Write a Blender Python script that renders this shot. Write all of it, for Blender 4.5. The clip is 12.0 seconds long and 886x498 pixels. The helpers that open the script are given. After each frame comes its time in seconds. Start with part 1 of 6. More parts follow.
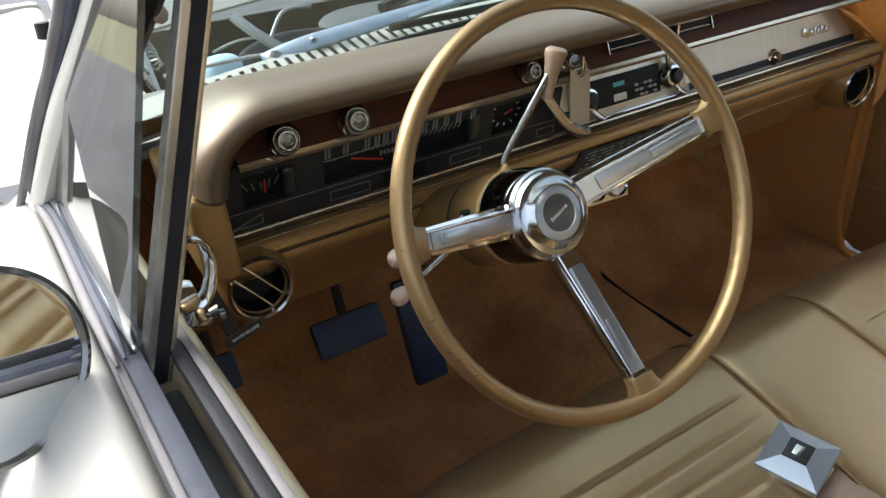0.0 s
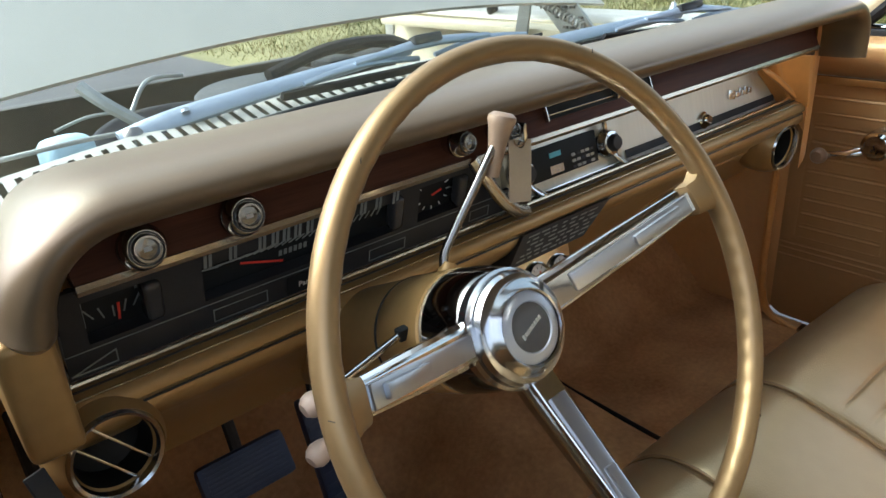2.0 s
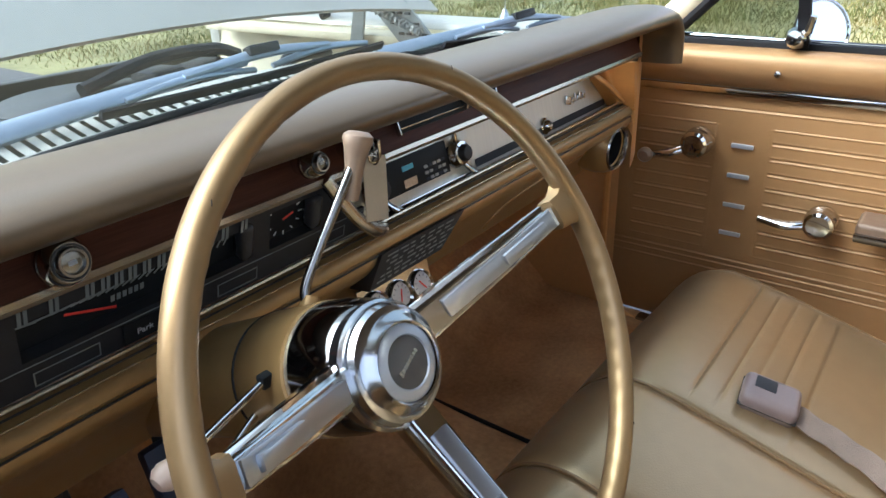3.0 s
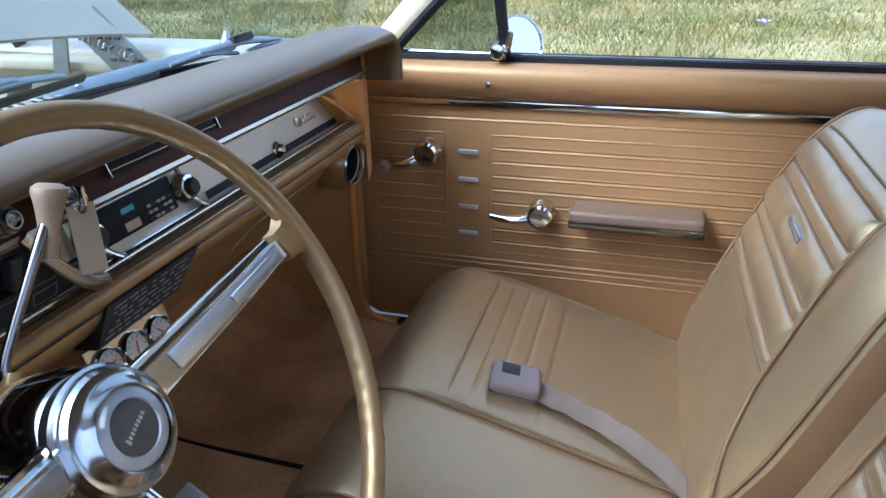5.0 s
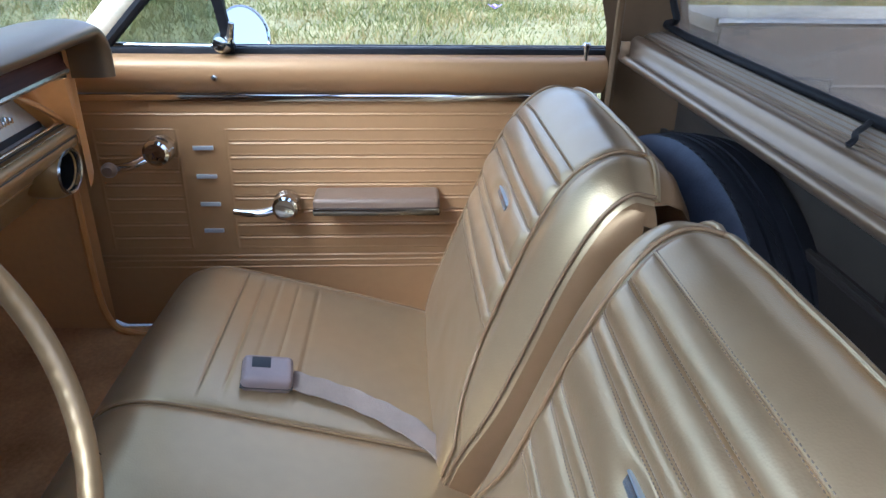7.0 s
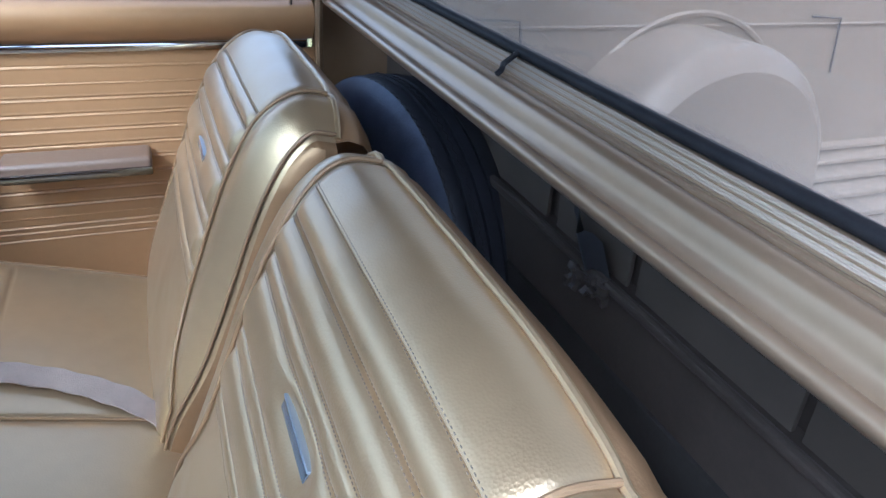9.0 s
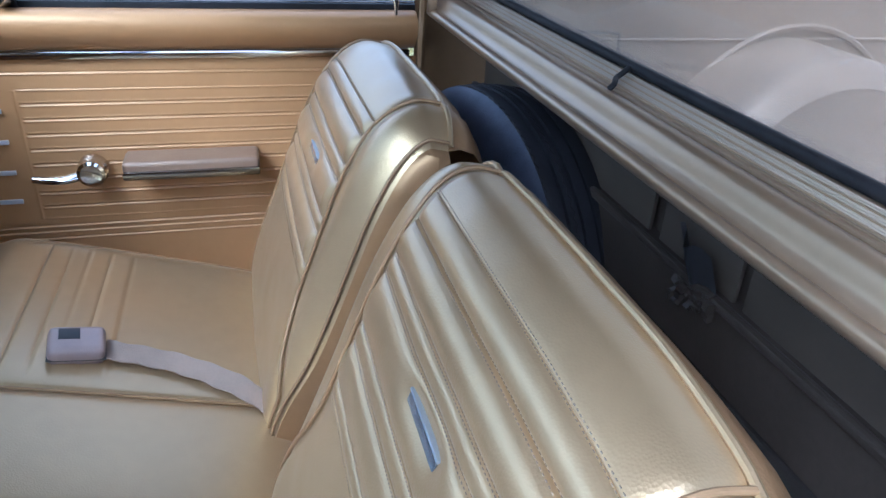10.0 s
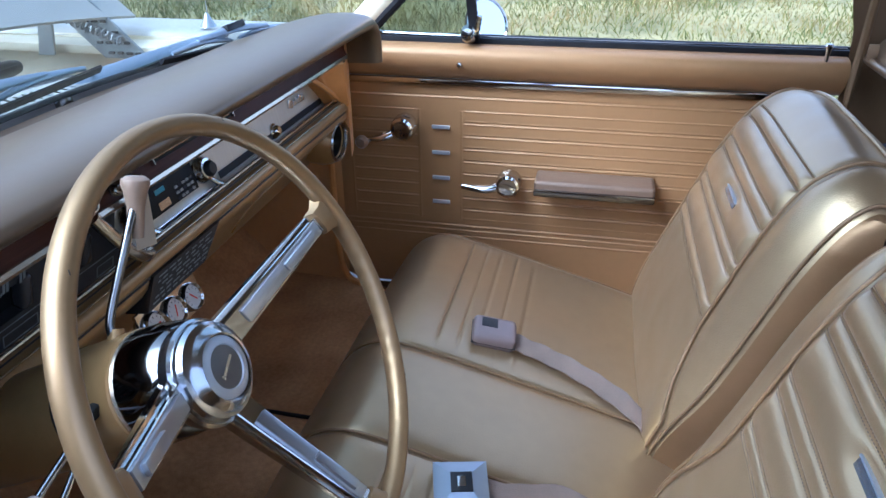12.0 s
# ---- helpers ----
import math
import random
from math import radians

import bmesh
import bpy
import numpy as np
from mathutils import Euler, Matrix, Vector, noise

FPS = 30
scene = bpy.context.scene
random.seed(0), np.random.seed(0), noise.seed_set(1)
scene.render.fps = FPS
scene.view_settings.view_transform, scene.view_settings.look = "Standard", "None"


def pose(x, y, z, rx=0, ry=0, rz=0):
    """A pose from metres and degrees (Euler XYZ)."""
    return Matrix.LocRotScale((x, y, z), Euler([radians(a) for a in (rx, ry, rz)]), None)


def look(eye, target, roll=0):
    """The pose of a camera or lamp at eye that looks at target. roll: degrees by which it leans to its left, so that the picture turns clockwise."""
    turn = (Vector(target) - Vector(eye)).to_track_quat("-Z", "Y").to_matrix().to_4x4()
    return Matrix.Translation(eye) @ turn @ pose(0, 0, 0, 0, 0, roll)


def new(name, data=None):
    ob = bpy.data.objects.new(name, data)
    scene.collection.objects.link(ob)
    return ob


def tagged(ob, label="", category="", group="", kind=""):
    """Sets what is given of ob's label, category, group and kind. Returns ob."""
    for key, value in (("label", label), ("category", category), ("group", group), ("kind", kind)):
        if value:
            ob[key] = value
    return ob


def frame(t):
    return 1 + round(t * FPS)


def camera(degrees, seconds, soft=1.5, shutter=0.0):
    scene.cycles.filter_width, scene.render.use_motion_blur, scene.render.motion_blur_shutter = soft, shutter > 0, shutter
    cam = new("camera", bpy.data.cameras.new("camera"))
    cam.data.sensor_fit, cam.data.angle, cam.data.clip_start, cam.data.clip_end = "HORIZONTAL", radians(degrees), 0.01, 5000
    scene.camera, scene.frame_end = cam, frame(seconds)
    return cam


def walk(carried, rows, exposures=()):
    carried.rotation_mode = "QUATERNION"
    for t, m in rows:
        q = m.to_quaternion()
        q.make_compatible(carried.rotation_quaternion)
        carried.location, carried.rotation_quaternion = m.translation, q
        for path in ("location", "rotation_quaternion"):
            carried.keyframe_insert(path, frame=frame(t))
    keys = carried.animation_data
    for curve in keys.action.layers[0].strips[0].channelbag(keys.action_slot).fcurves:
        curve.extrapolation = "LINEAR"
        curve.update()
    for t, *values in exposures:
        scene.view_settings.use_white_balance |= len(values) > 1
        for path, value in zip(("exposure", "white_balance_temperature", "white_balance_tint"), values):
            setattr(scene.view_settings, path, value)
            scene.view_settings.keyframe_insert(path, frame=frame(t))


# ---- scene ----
cam = camera(64.3, 12.0)
PATH = [
    (0, (-0.755, -0.459, 1.16), (0.08, 1.072, 0.18), -5.2),
    (0.5, (-0.731, -0.445, 1.137), (-0.021, 1.179, 0.212), -5.7),
    (1, (-0.716, -0.41, 1.117), (-0.008, 1.249, 0.252), -5.3),
    (1.5, (-0.697, -0.365, 1.107), (0.163, 1.237, 0.274), -4.7),
    (2, (-0.688, -0.293, 1.115), (0.454, 1.127, 0.29), -4.1),
    (2.5, (-0.686, -0.26, 1.12), (0.613, 1.007, 0.279), -3.2),
    (2.7, (-0.68, -0.254, 1.119), (0.683, 0.943, 0.276), -2.7),
    (4.3, (-0.658, -0.259, 1.124), (1.001, 0.49, 0.295), -1.5),
    (4.5, (-0.657, -0.268, 1.13), (1.028, 0.419, 0.3), -1.4),
    (5, (-0.657, -0.28, 1.132), (1.088, 0.239, 0.305), -1.1),
    (5.5, (-0.658, -0.291, 1.133), (1.121, 0.086, 0.3), -0.8),
    (6, (-0.661, -0.308, 1.135), (1.139, -0.089, 0.292), -0.4),
    (6.5, (-0.663, -0.318, 1.136), (1.144, -0.242, 0.283), 0.2),
    (7, (-0.673, -0.342, 1.143), (1.13, -0.44, 0.281), 0.8),
    (7.5, (-0.677, -0.378, 1.141), (1.105, -0.637, 0.269), 1.6),
    (7.7, (-0.679, -0.39, 1.139), (1.08, -0.734, 0.253), 2.0),
    (9.3, (-0.711, -0.439, 1.132), (0.901, -1.146, 0.183), 4.1),
    (9.5, (-0.713, -0.431, 1.135), (0.904, -1.128, 0.186), 4.3),
    (10, (-0.715, -0.389, 1.143), (0.974, -0.896, 0.199), 3.4),
    (10.5, (-0.713, -0.35, 1.148), (1.032, -0.6, 0.203), 2.0),
    (11, (-0.716, -0.325, 1.16), (1.05, -0.265, 0.223), 0.8),
    (11.5, (-0.729, -0.319, 1.171), (1.023, -0.059, 0.242), 0.3),
    (12, (-0.781, -0.264, 1.195), (0.953, 0.12, 0.275), -0.5),
]
EXPOSURES = [(0.0, 2.01, 6020, 7), (1.0, 2.03, 6120, 7), (1.5, 2.09, 6120, 7), (2.0, 2.25, 5870, 7), (2.5, 2.27, 5670, 8), (4.5, 2.05, 4920, 11), (6.5, 2.09, 4670, 11), (7.5, 2.17, 4570, 11), (9.5, 2.17, 4530, 11), (10.5, 2.27, 4530, 11), (11.0, 2.24, 4630, 12), (12.0, 2.07, 4580, 14)]
walk(cam, [(t, look(eye, target, roll)) for t, eye, target, roll in PATH], EXPOSURES)


# ---- world, sun, exposure ----
SKY, SUN = 0.13, 0.6
world = bpy.data.worlds.new("world")
scene.world = world
world.use_nodes = True
wn = world.node_tree
sky = wn.nodes.new("ShaderNodeTexSky")
sky.sky_type, sky.sun_disc = "NISHITA", False
sky.sun_elevation, sky.sun_rotation, sky.dust_density, sky.ozone_density = radians(47), radians(-38), 6.0, 0.6
haze = wn.nodes.new("ShaderNodeHueSaturation")  # a thin white cloud cover over the blue
haze.inputs["Saturation"].default_value = 0.52
wn.links.new(sky.outputs[0], haze.inputs["Color"])
wn.links.new(haze.outputs[0], wn.nodes["Background"].inputs[0])
wn.nodes["Background"].inputs[1].default_value = SKY
sun = new("sun", bpy.data.lights.new("sun", "SUN"))
sun.data.energy, sun.data.angle, sun.data.color = SUN, radians(55), (1.0, 0.96, 0.90)
sun.matrix_world = look((-3.8, 4.9, 6.6), (0, 0, 0))


# ---- materials ----
def material(name, color, rough=0.5, metal=0.0, vary=0.12, scale=6.0, grain=0.0, grain_scale=900.0, coat=0.0, wear=None, stretch=(1, 1, 1), rough_vary=0.08, cells=False, sheen=0.0, spec=0.5, coat_rough=0.08):
    """A surface with tone varied at two scales, a fine relief and uneven gloss."""
    m = bpy.data.materials.new(name)
    m.use_nodes = True
    nt = m.node_tree
    b = nt.nodes["Principled BSDF"]
    b.inputs["Metallic"].default_value = metal
    b.inputs["Coat Weight"].default_value = coat
    b.inputs["Coat Roughness"].default_value = coat_rough
    b.inputs["Sheen Weight"].default_value = sheen
    b.inputs["Specular IOR Level"].default_value = spec
    co = nt.nodes.new("ShaderNodeTexCoord")
    mp = nt.nodes.new("ShaderNodeMapping")
    mp.inputs["Scale"].default_value = stretch
    nt.links.new(co.outputs["Object"], mp.inputs[0])

    def noisy(s, detail=4):
        n = nt.nodes.new("ShaderNodeTexNoise")
        n.inputs["Scale"].default_value, n.inputs["Detail"].default_value = s, detail
        nt.links.new(mp.outputs[0], n.inputs["Vector"])
        return n.outputs["Fac"]

    big, fine = noisy(scale), noisy(scale * 14, 6)
    add = nt.nodes.new("ShaderNodeMath")
    add.operation = "MULTIPLY_ADD"
    nt.links.new(fine, add.inputs[0])
    add.inputs[1].default_value = 0.5
    nt.links.new(big, add.inputs[2])
    ramp = nt.nodes.new("ShaderNodeMapRange")
    nt.links.new(add.outputs[0], ramp.inputs[0])
    ramp.inputs[1].default_value, ramp.inputs[2].default_value = 0.45, 1.05
    mix = nt.nodes.new("ShaderNodeMix")
    mix.data_type = "RGBA"
    nt.links.new(ramp.outputs[0], mix.inputs[0])
    low = [max(0, c * (1 - vary)) for c in color]
    high = [min(1, c * (1 + vary)) for c in color] if wear is None else wear
    mix.inputs[6].default_value, mix.inputs[7].default_value = (*low, 1), (*high, 1)
    nt.links.new(mix.outputs[2], b.inputs["Base Color"])
    rr = nt.nodes.new("ShaderNodeMapRange")
    nt.links.new(fine, rr.inputs[0])
    rr.inputs[3].default_value, rr.inputs[4].default_value = max(0.02, rough - rough_vary), rough + rough_vary
    nt.links.new(rr.outputs[0], b.inputs["Roughness"])
    if grain:
        if cells:
            g = nt.nodes.new("ShaderNodeTexVoronoi")
            g.inputs["Scale"].default_value = grain_scale
            nt.links.new(mp.outputs[0], g.inputs["Vector"])
            h = g.outputs["Distance"]
        else:
            h = noisy(grain_scale, 2)
        bump = nt.nodes.new("ShaderNodeBump")
        bump.inputs["Strength"].default_value, bump.inputs["Distance"].default_value = grain, 0.001
        nt.links.new(h, bump.inputs["Height"])
        nt.links.new(bump.outputs[0], b.inputs["Normal"])
    return m


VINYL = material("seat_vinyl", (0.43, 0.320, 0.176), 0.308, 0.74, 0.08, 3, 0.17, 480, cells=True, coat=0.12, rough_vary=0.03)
PIPING = material("seat_piping", (0.235, 0.150, 0.072), 0.42, 0.25, 0.12, 20)
THREAD = material("seat_thread", (0.17, 0.13, 0.085), 0.7, 0.0, 0.1, 40)
EMBLEM = material("steel_emblem", (0.27, 0.32, 0.39), 0.2, 0.85, 0.1, 20, rough_vary=0.03)
# pale blue base colour stands in for sky reflected in the metal
BUCKLE = material("sky_tinted_metal", (0.44, 0.52, 0.62), 0.31, 0.8, 0.03, 12, rough_vary=0.01)
# bronze vinyl, with the shade between and behind the backrests in its tone
SEATBACK = material("shaded_bronze_vinyl", (0.30, 0.185, 0.085), 0.40, 0.6, 0.12, 5, 0.14, 420, cells=True)
DOORVINYL = material("door_vinyl", (0.39, 0.222, 0.092), 0.38, 0.25, 0.07, 4, 0.22, 600, cells=True)
PAD = material("dash_pad_vinyl", (0.135, 0.094, 0.052), 0.36, 0.40, 0.07, 5, 0.06, 700, cells=True, rough_vary=0.03, coat=0.4, coat_rough=0.28)
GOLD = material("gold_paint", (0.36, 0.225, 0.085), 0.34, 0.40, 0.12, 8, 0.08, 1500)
# copper tone brighter than the gold paint, with the window glow put into it
LITCOPPER = material("lit_copper_paint", (0.66, 0.33, 0.10), 0.32, 0.3, 0.10, 8, 0.06, 1500)
WHEELGOLD = material("wheel_plastic", (0.30, 0.198, 0.090), 0.43, 0.70, 0.10, 14, 0.03, 600, coat=0.25)
WHITE = material("white_paint", (0.43, 0.412, 0.365), 0.42, 0.0, 0.05, 3, coat=0.12)
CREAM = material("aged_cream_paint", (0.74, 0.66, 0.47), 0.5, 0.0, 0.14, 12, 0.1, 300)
CHROME = material("chrome", (0.64, 0.64, 0.64), 0.07, 1.0, 0.05, 18, rough_vary=0.05)
CAPCHROME = material("worn_chrome", (0.50, 0.51, 0.52), 0.17, 1.0, 0.08, 18, rough_vary=0.06)
BRUSHED = material("satin_metal", (0.66, 0.66, 0.64), 0.20, 1.0, 0.05, 10, rough_vary=0.04)
SATIN = material("grey_satin", (0.42, 0.44, 0.465), 0.30, 0.9, 0.03, 6, rough_vary=0.01)
SATINBRIGHT = material("bright_satin", (0.58, 0.62, 0.67), 0.38, 0.6, 0.05, 10)
WARM = material("warm_satin_metal", (0.58, 0.50, 0.37), 0.20, 0.85, 0.08, 10, rough_vary=0.04)
SHELF = material("shelf_paint", (0.33, 0.245, 0.155), 0.32, 0.7, 0.1, 6)
RIBTONE = material("ribbed_moulding", (0.40, 0.34, 0.26), 0.45, 0.2, 0.1, 10)
SILVER = material("silver_panel", (0.72, 0.71, 0.62), 0.36, 0.60, 0.06, 12, 0.10, 300, stretch=(12, 1, 0.3))
BLACK = material("black_plastic", (0.022, 0.023, 0.025), 0.42, 0.0, 0.3, 30, 0.1, 900, spec=0.35)
DIAL = material("dial_face", (0.010, 0.012, 0.013), 0.5, 0.0, 0.3, 30, spec=0.2)
GLOSSBLACK = material("gloss_black_plastic", (0.03, 0.031, 0.033), 0.22, 0.0, 0.2, 30)
RUBBER = material("black_rubber", (0.016, 0.016, 0.018), 0.55, 0.0, 0.4, 25, 0.2, 700, spec=0.2)
GREYRUBBER = material("grey_rubber", (0.064, 0.068, 0.086), 0.6, 0.0, 0.25, 25, 0.2, 500, spec=0.15)
CHANNEL = material("weathered_channel", (0.15, 0.138, 0.138), 0.55, 0.1, 0.2, 18, 0.15, 400, spec=0.25)
PEDAL = material("pedal_rubber", (0.032, 0.052, 0.110), 0.5, 0.0, 0.3, 30, 0.2, 500)
WOOD = material("wood_veneer", (0.058, 0.021, 0.012), 0.40, 0.0, 0.3, 6, 0.06, 200, wear=(0.115, 0.043, 0.023), stretch=(0.5, 6, 14), spec=0.10)
CARPET = material("brown_carpet", (0.47, 0.220, 0.080), 0.95, 0.0, 0.3, 8, 0.9, 420, wear=(0.70, 0.40, 0.175))
# door vinyl tone raised, so the kick panels look lit from the side window
LITKICK = material("lit_kick_panel", (0.60, 0.33, 0.125), 0.45, 0.0, 0.10, 5, 0.2, 500)
SILL = material("door_sill_vinyl", (0.34, 0.30, 0.20), 0.5, 0.25, 0.08, 6, 0.15, 500, cells=True)
SLOT = material("slot_grey", (0.19, 0.19, 0.18), 0.7, 0.0, 0.2, 12)
IVORY = material("ivory_plastic", (0.52, 0.40, 0.31), 0.35, 0.0, 0.08, 20)
MAUVE = material("mauve_plastic", (0.20, 0.155, 0.15), 0.36, 0.0, 0.08, 20)
KNOBBROWN = material("bronze_brown_plastic", (0.29, 0.205, 0.14), 0.32, 0.3, 0.1, 20)
LEVER = material("dull_chrome", (0.26, 0.25, 0.235), 0.16, 1.0, 0.1, 20, rough_vary=0.05)
STRAP = material("woven_strap", (0.215, 0.162, 0.128), 0.7, 0.0, 0.15, 20, 0.6, 700)
ARMVINYL = material("armrest_vinyl", (0.20, 0.135, 0.09), 0.42, 0.2, 0.1, 8, 0.2, 500, cells=True)
PAPER = material("card_tag", (0.52, 0.45, 0.33), 0.8, 0.0, 0.08, 30)
MARK = material("white_marking", (0.78, 0.80, 0.78), 0.6)
GREYMARK = material("grey_marking", (0.42, 0.43, 0.42), 0.6)
RED = material("red_needle", (0.60, 0.03, 0.02), 0.5)
CYAN = material("display_film", (0.10, 0.42, 0.55), 0.3)
# grey steel taken near black: the shade behind the seat is in the colour
SHADEDSTEEL = material("shaded_grey_steel", (0.052, 0.043, 0.034), 0.45, 0.3, 0.3, 9, 0.15, 200)
BEDPAINT = material("bed_paint", (0.27, 0.225, 0.19), 0.30, 0.0, 0.10, 5, 0.06, 300)
HEAD = material("headliner", (0.24, 0.19, 0.125), 0.8, 0.0, 0.1, 6, 0.3, 300)
PILLARTRIM = material("pillar_trim_vinyl", (0.20, 0.125, 0.06), 0.5, 0.2, 0.1, 6, 0.3, 300)
HUBBLACK = material("hub_black_chrome", (0.20, 0.195, 0.19), 0.05, 1.0, 0.1, 18)
DIM = material("faded_marking", (0.19, 0.21, 0.20), 0.6)
SCRATCH = material("rim_crack", (0.05, 0.035, 0.02), 0.8)
WIPER = material("wiper_steel", (0.36, 0.42, 0.50), 0.32, 0.7, 0.12, 20)
WASHER = material("washer_plastic", (0.42, 0.60, 0.72), 0.45, 0.0, 0.15, 14)
# tyre rubber lifted to blue-grey: the rear window's sky light is in the colour
SIDEWALL = material("skylit_sidewall", (0.070, 0.083, 0.118), 0.55, 0.0, 0.3, 22, 0.3, 320, spec=0.3)
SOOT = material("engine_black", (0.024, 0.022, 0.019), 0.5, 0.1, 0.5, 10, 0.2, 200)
HINGE = material("hinge_steel", (0.32, 0.33, 0.32), 0.45, 0.6, 0.3, 20)
TYRE = material("tyre_rubber", (0.014, 0.015, 0.019), 0.5, 0.0, 0.35, 18, 0.25, 260)
ASPHALT = material("asphalt", (0.075, 0.073, 0.078), 0.9, 0.0, 0.18, 2, 0.6, 160)
SOIL = material("meadow_soil", (0.15, 0.15, 0.05), 0.95, 0.0, 0.4, 0.8, 0.8, 30, wear=(0.34, 0.30, 0.13))


def blade_material():
    """Blades that differ one by one, in drifts of green and straw."""
    m = bpy.data.materials.new("grass_blades")
    m.use_nodes = True
    nt = m.node_tree
    b = nt.nodes["Principled BSDF"]
    b.inputs["Roughness"].default_value = 0.65
    b.inputs["Specular IOR Level"].default_value = 0.2
    g, co, n, mix, r = (nt.nodes.new("ShaderNode" + k) for k in ("NewGeometry", "TexCoord", "TexNoise", "Math", "ValToRGB"))
    n.inputs["Scale"].default_value, n.inputs["Detail"].default_value = 0.9, 3
    nt.links.new(co.outputs["Object"], n.inputs["Vector"])
    lean = nt.nodes.new("ShaderNodeMapRange")
    nt.links.new(n.outputs["Fac"], lean.inputs[0])
    lean.inputs[1].default_value, lean.inputs[2].default_value = 0.3, 0.7
    lean.inputs[3].default_value, lean.inputs[4].default_value = -0.3, 0.45
    mix.operation = "MULTIPLY_ADD"
    nt.links.new(g.outputs["Random Per Island"], mix.inputs[0])
    mix.inputs[1].default_value = 0.75
    nt.links.new(lean.outputs[0], mix.inputs[2])
    nt.links.new(mix.outputs[0], r.inputs[0])
    e = r.color_ramp.elements
    e[0].color, e[1].color = (0.075, 0.096, 0.022, 1), (0.30, 0.222, 0.095, 1)
    k = e.new(0.5)
    k.color = (0.165, 0.155, 0.043, 1)
    nt.links.new(r.outputs[0], b.inputs["Base Color"])
    return m


GRASS = blade_material()


def glass_material(name, tint, rough=0.0, dust_haze=0.0, bend=5.0, dust_haze_color=(0.62, 0.56, 0.48)):
    m = bpy.data.materials.new(name)
    m.use_nodes = True
    nt = m.node_tree
    nt.nodes.remove(nt.nodes["Principled BSDF"])
    clear, shine, mix, lw, pw, ml = (nt.nodes.new("ShaderNode" + k) for k in ("BsdfTransparent", "BsdfGlossy", "MixShader", "LayerWeight", "Math", "Math"))
    clear.inputs[0].default_value = (*tint, 1)
    shine.inputs["Roughness"].default_value = rough
    lw.inputs[0].default_value = 0.5
    pw.operation, pw.inputs[1].default_value = "POWER", bend
    ml.operation, ml.inputs[1].default_value, ml.inputs[2].default_value = "MULTIPLY_ADD", 0.85, 0.045
    nt.links.new(lw.outputs["Facing"], pw.inputs[0])
    nt.links.new(pw.outputs[0], ml.inputs[0])
    nt.links.new(ml.outputs[0], mix.inputs[0])
    nt.links.new(clear.outputs[0], mix.inputs[1])
    nt.links.new(shine.outputs[0], mix.inputs[2])
    film, veil, n, rg, co = (nt.nodes.new("ShaderNode" + k) for k in ("BsdfDiffuse", "MixShader", "TexNoise", "MapRange", "TexCoord"))
    film.inputs[0].default_value = (*dust_haze_color, 1)
    n.inputs["Scale"].default_value, n.inputs["Detail"].default_value = 3.5, 8
    nt.links.new(co.outputs["Object"], n.inputs["Vector"])
    nt.links.new(n.outputs["Fac"], rg.inputs[0])
    rg.inputs[1].default_value, rg.inputs[2].default_value = 0.3, 0.75
    rg.inputs[3].default_value, rg.inputs[4].default_value = dust_haze * 0.6, dust_haze * 1.5
    nt.links.new(rg.outputs[0], veil.inputs[0])
    nt.links.new(mix.outputs[0], veil.inputs[1])
    nt.links.new(film.outputs[0], veil.inputs[2])
    nt.links.new(veil.outputs[0], nt.nodes["Material Output"].inputs[0])
    return m


# the grey-green film stands in for the reflected haze on the windscreen
SCREENGLASS = glass_material("windscreen_glass", (0.70, 0.79, 0.76), 0.0, 0.16, 5.0, (0.42, 0.50, 0.47))
TINTED = glass_material("tinted_vent_glass", (0.60, 0.65, 0.60), 0.0, 0.02)
# dark tint gives the pane the grey of the road's dim reflection
DIMVENTGLASS = glass_material("dimmed_vent_glass", (0.34, 0.36, 0.36), 0.0, 0.02, 3.0)
DUSTYGLASS = glass_material("dusty_glass", (0.80, 0.755, 0.68), 0.0, 0.24, 5.0, (0.60, 0.52, 0.43))
LENS = glass_material("clear_plastic", (0.93, 0.93, 0.93), 0.05)
MIRROR = bpy.data.materials.new("mirror_glass")
MIRROR.use_nodes = True
MIRROR.node_tree.nodes["Principled BSDF"].inputs["Metallic"].default_value = 1.0
MIRROR.node_tree.nodes["Principled BSDF"].inputs["Roughness"].default_value = 0.015
MIRROR.node_tree.nodes["Principled BSDF"].inputs["Base Color"].default_value = (0.86, 0.88, 0.88, 1)


# ---- builders ----
def thing(name, at, label, category, kind="", group=""):
    ob = new(name)
    ob.empty_display_size = 0.02
    ob.location = at
    return tagged(ob, label, category, group, kind)


def part(name, bm, mat, parent=None, label="", smooth=True, kind=""):
    """One mesh object, modelled in place, under its thing or part."""
    me = bpy.data.meshes.new(name)
    bmesh.ops.recalc_face_normals(bm, faces=bm.faces)
    for f in bm.faces:
        f.smooth = smooth
    bm.to_mesh(me)
    bm.free()
    me.materials.append(mat)
    if smooth:
        me.set_sharp_from_angle(angle=radians(38))
    ob = new(name, me)
    if parent is not None:
        ob.parent = parent
        ob.matrix_parent_inverse = Matrix.Translation(parent.location).inverted() if parent.type == "EMPTY" else Matrix()
    return tagged(ob, label, kind=kind)


def solo(name, bm, mat, label, category, kind="", group="", smooth=True):
    return tagged(part(name, bm, mat, None, "", smooth), label, category, group, kind)


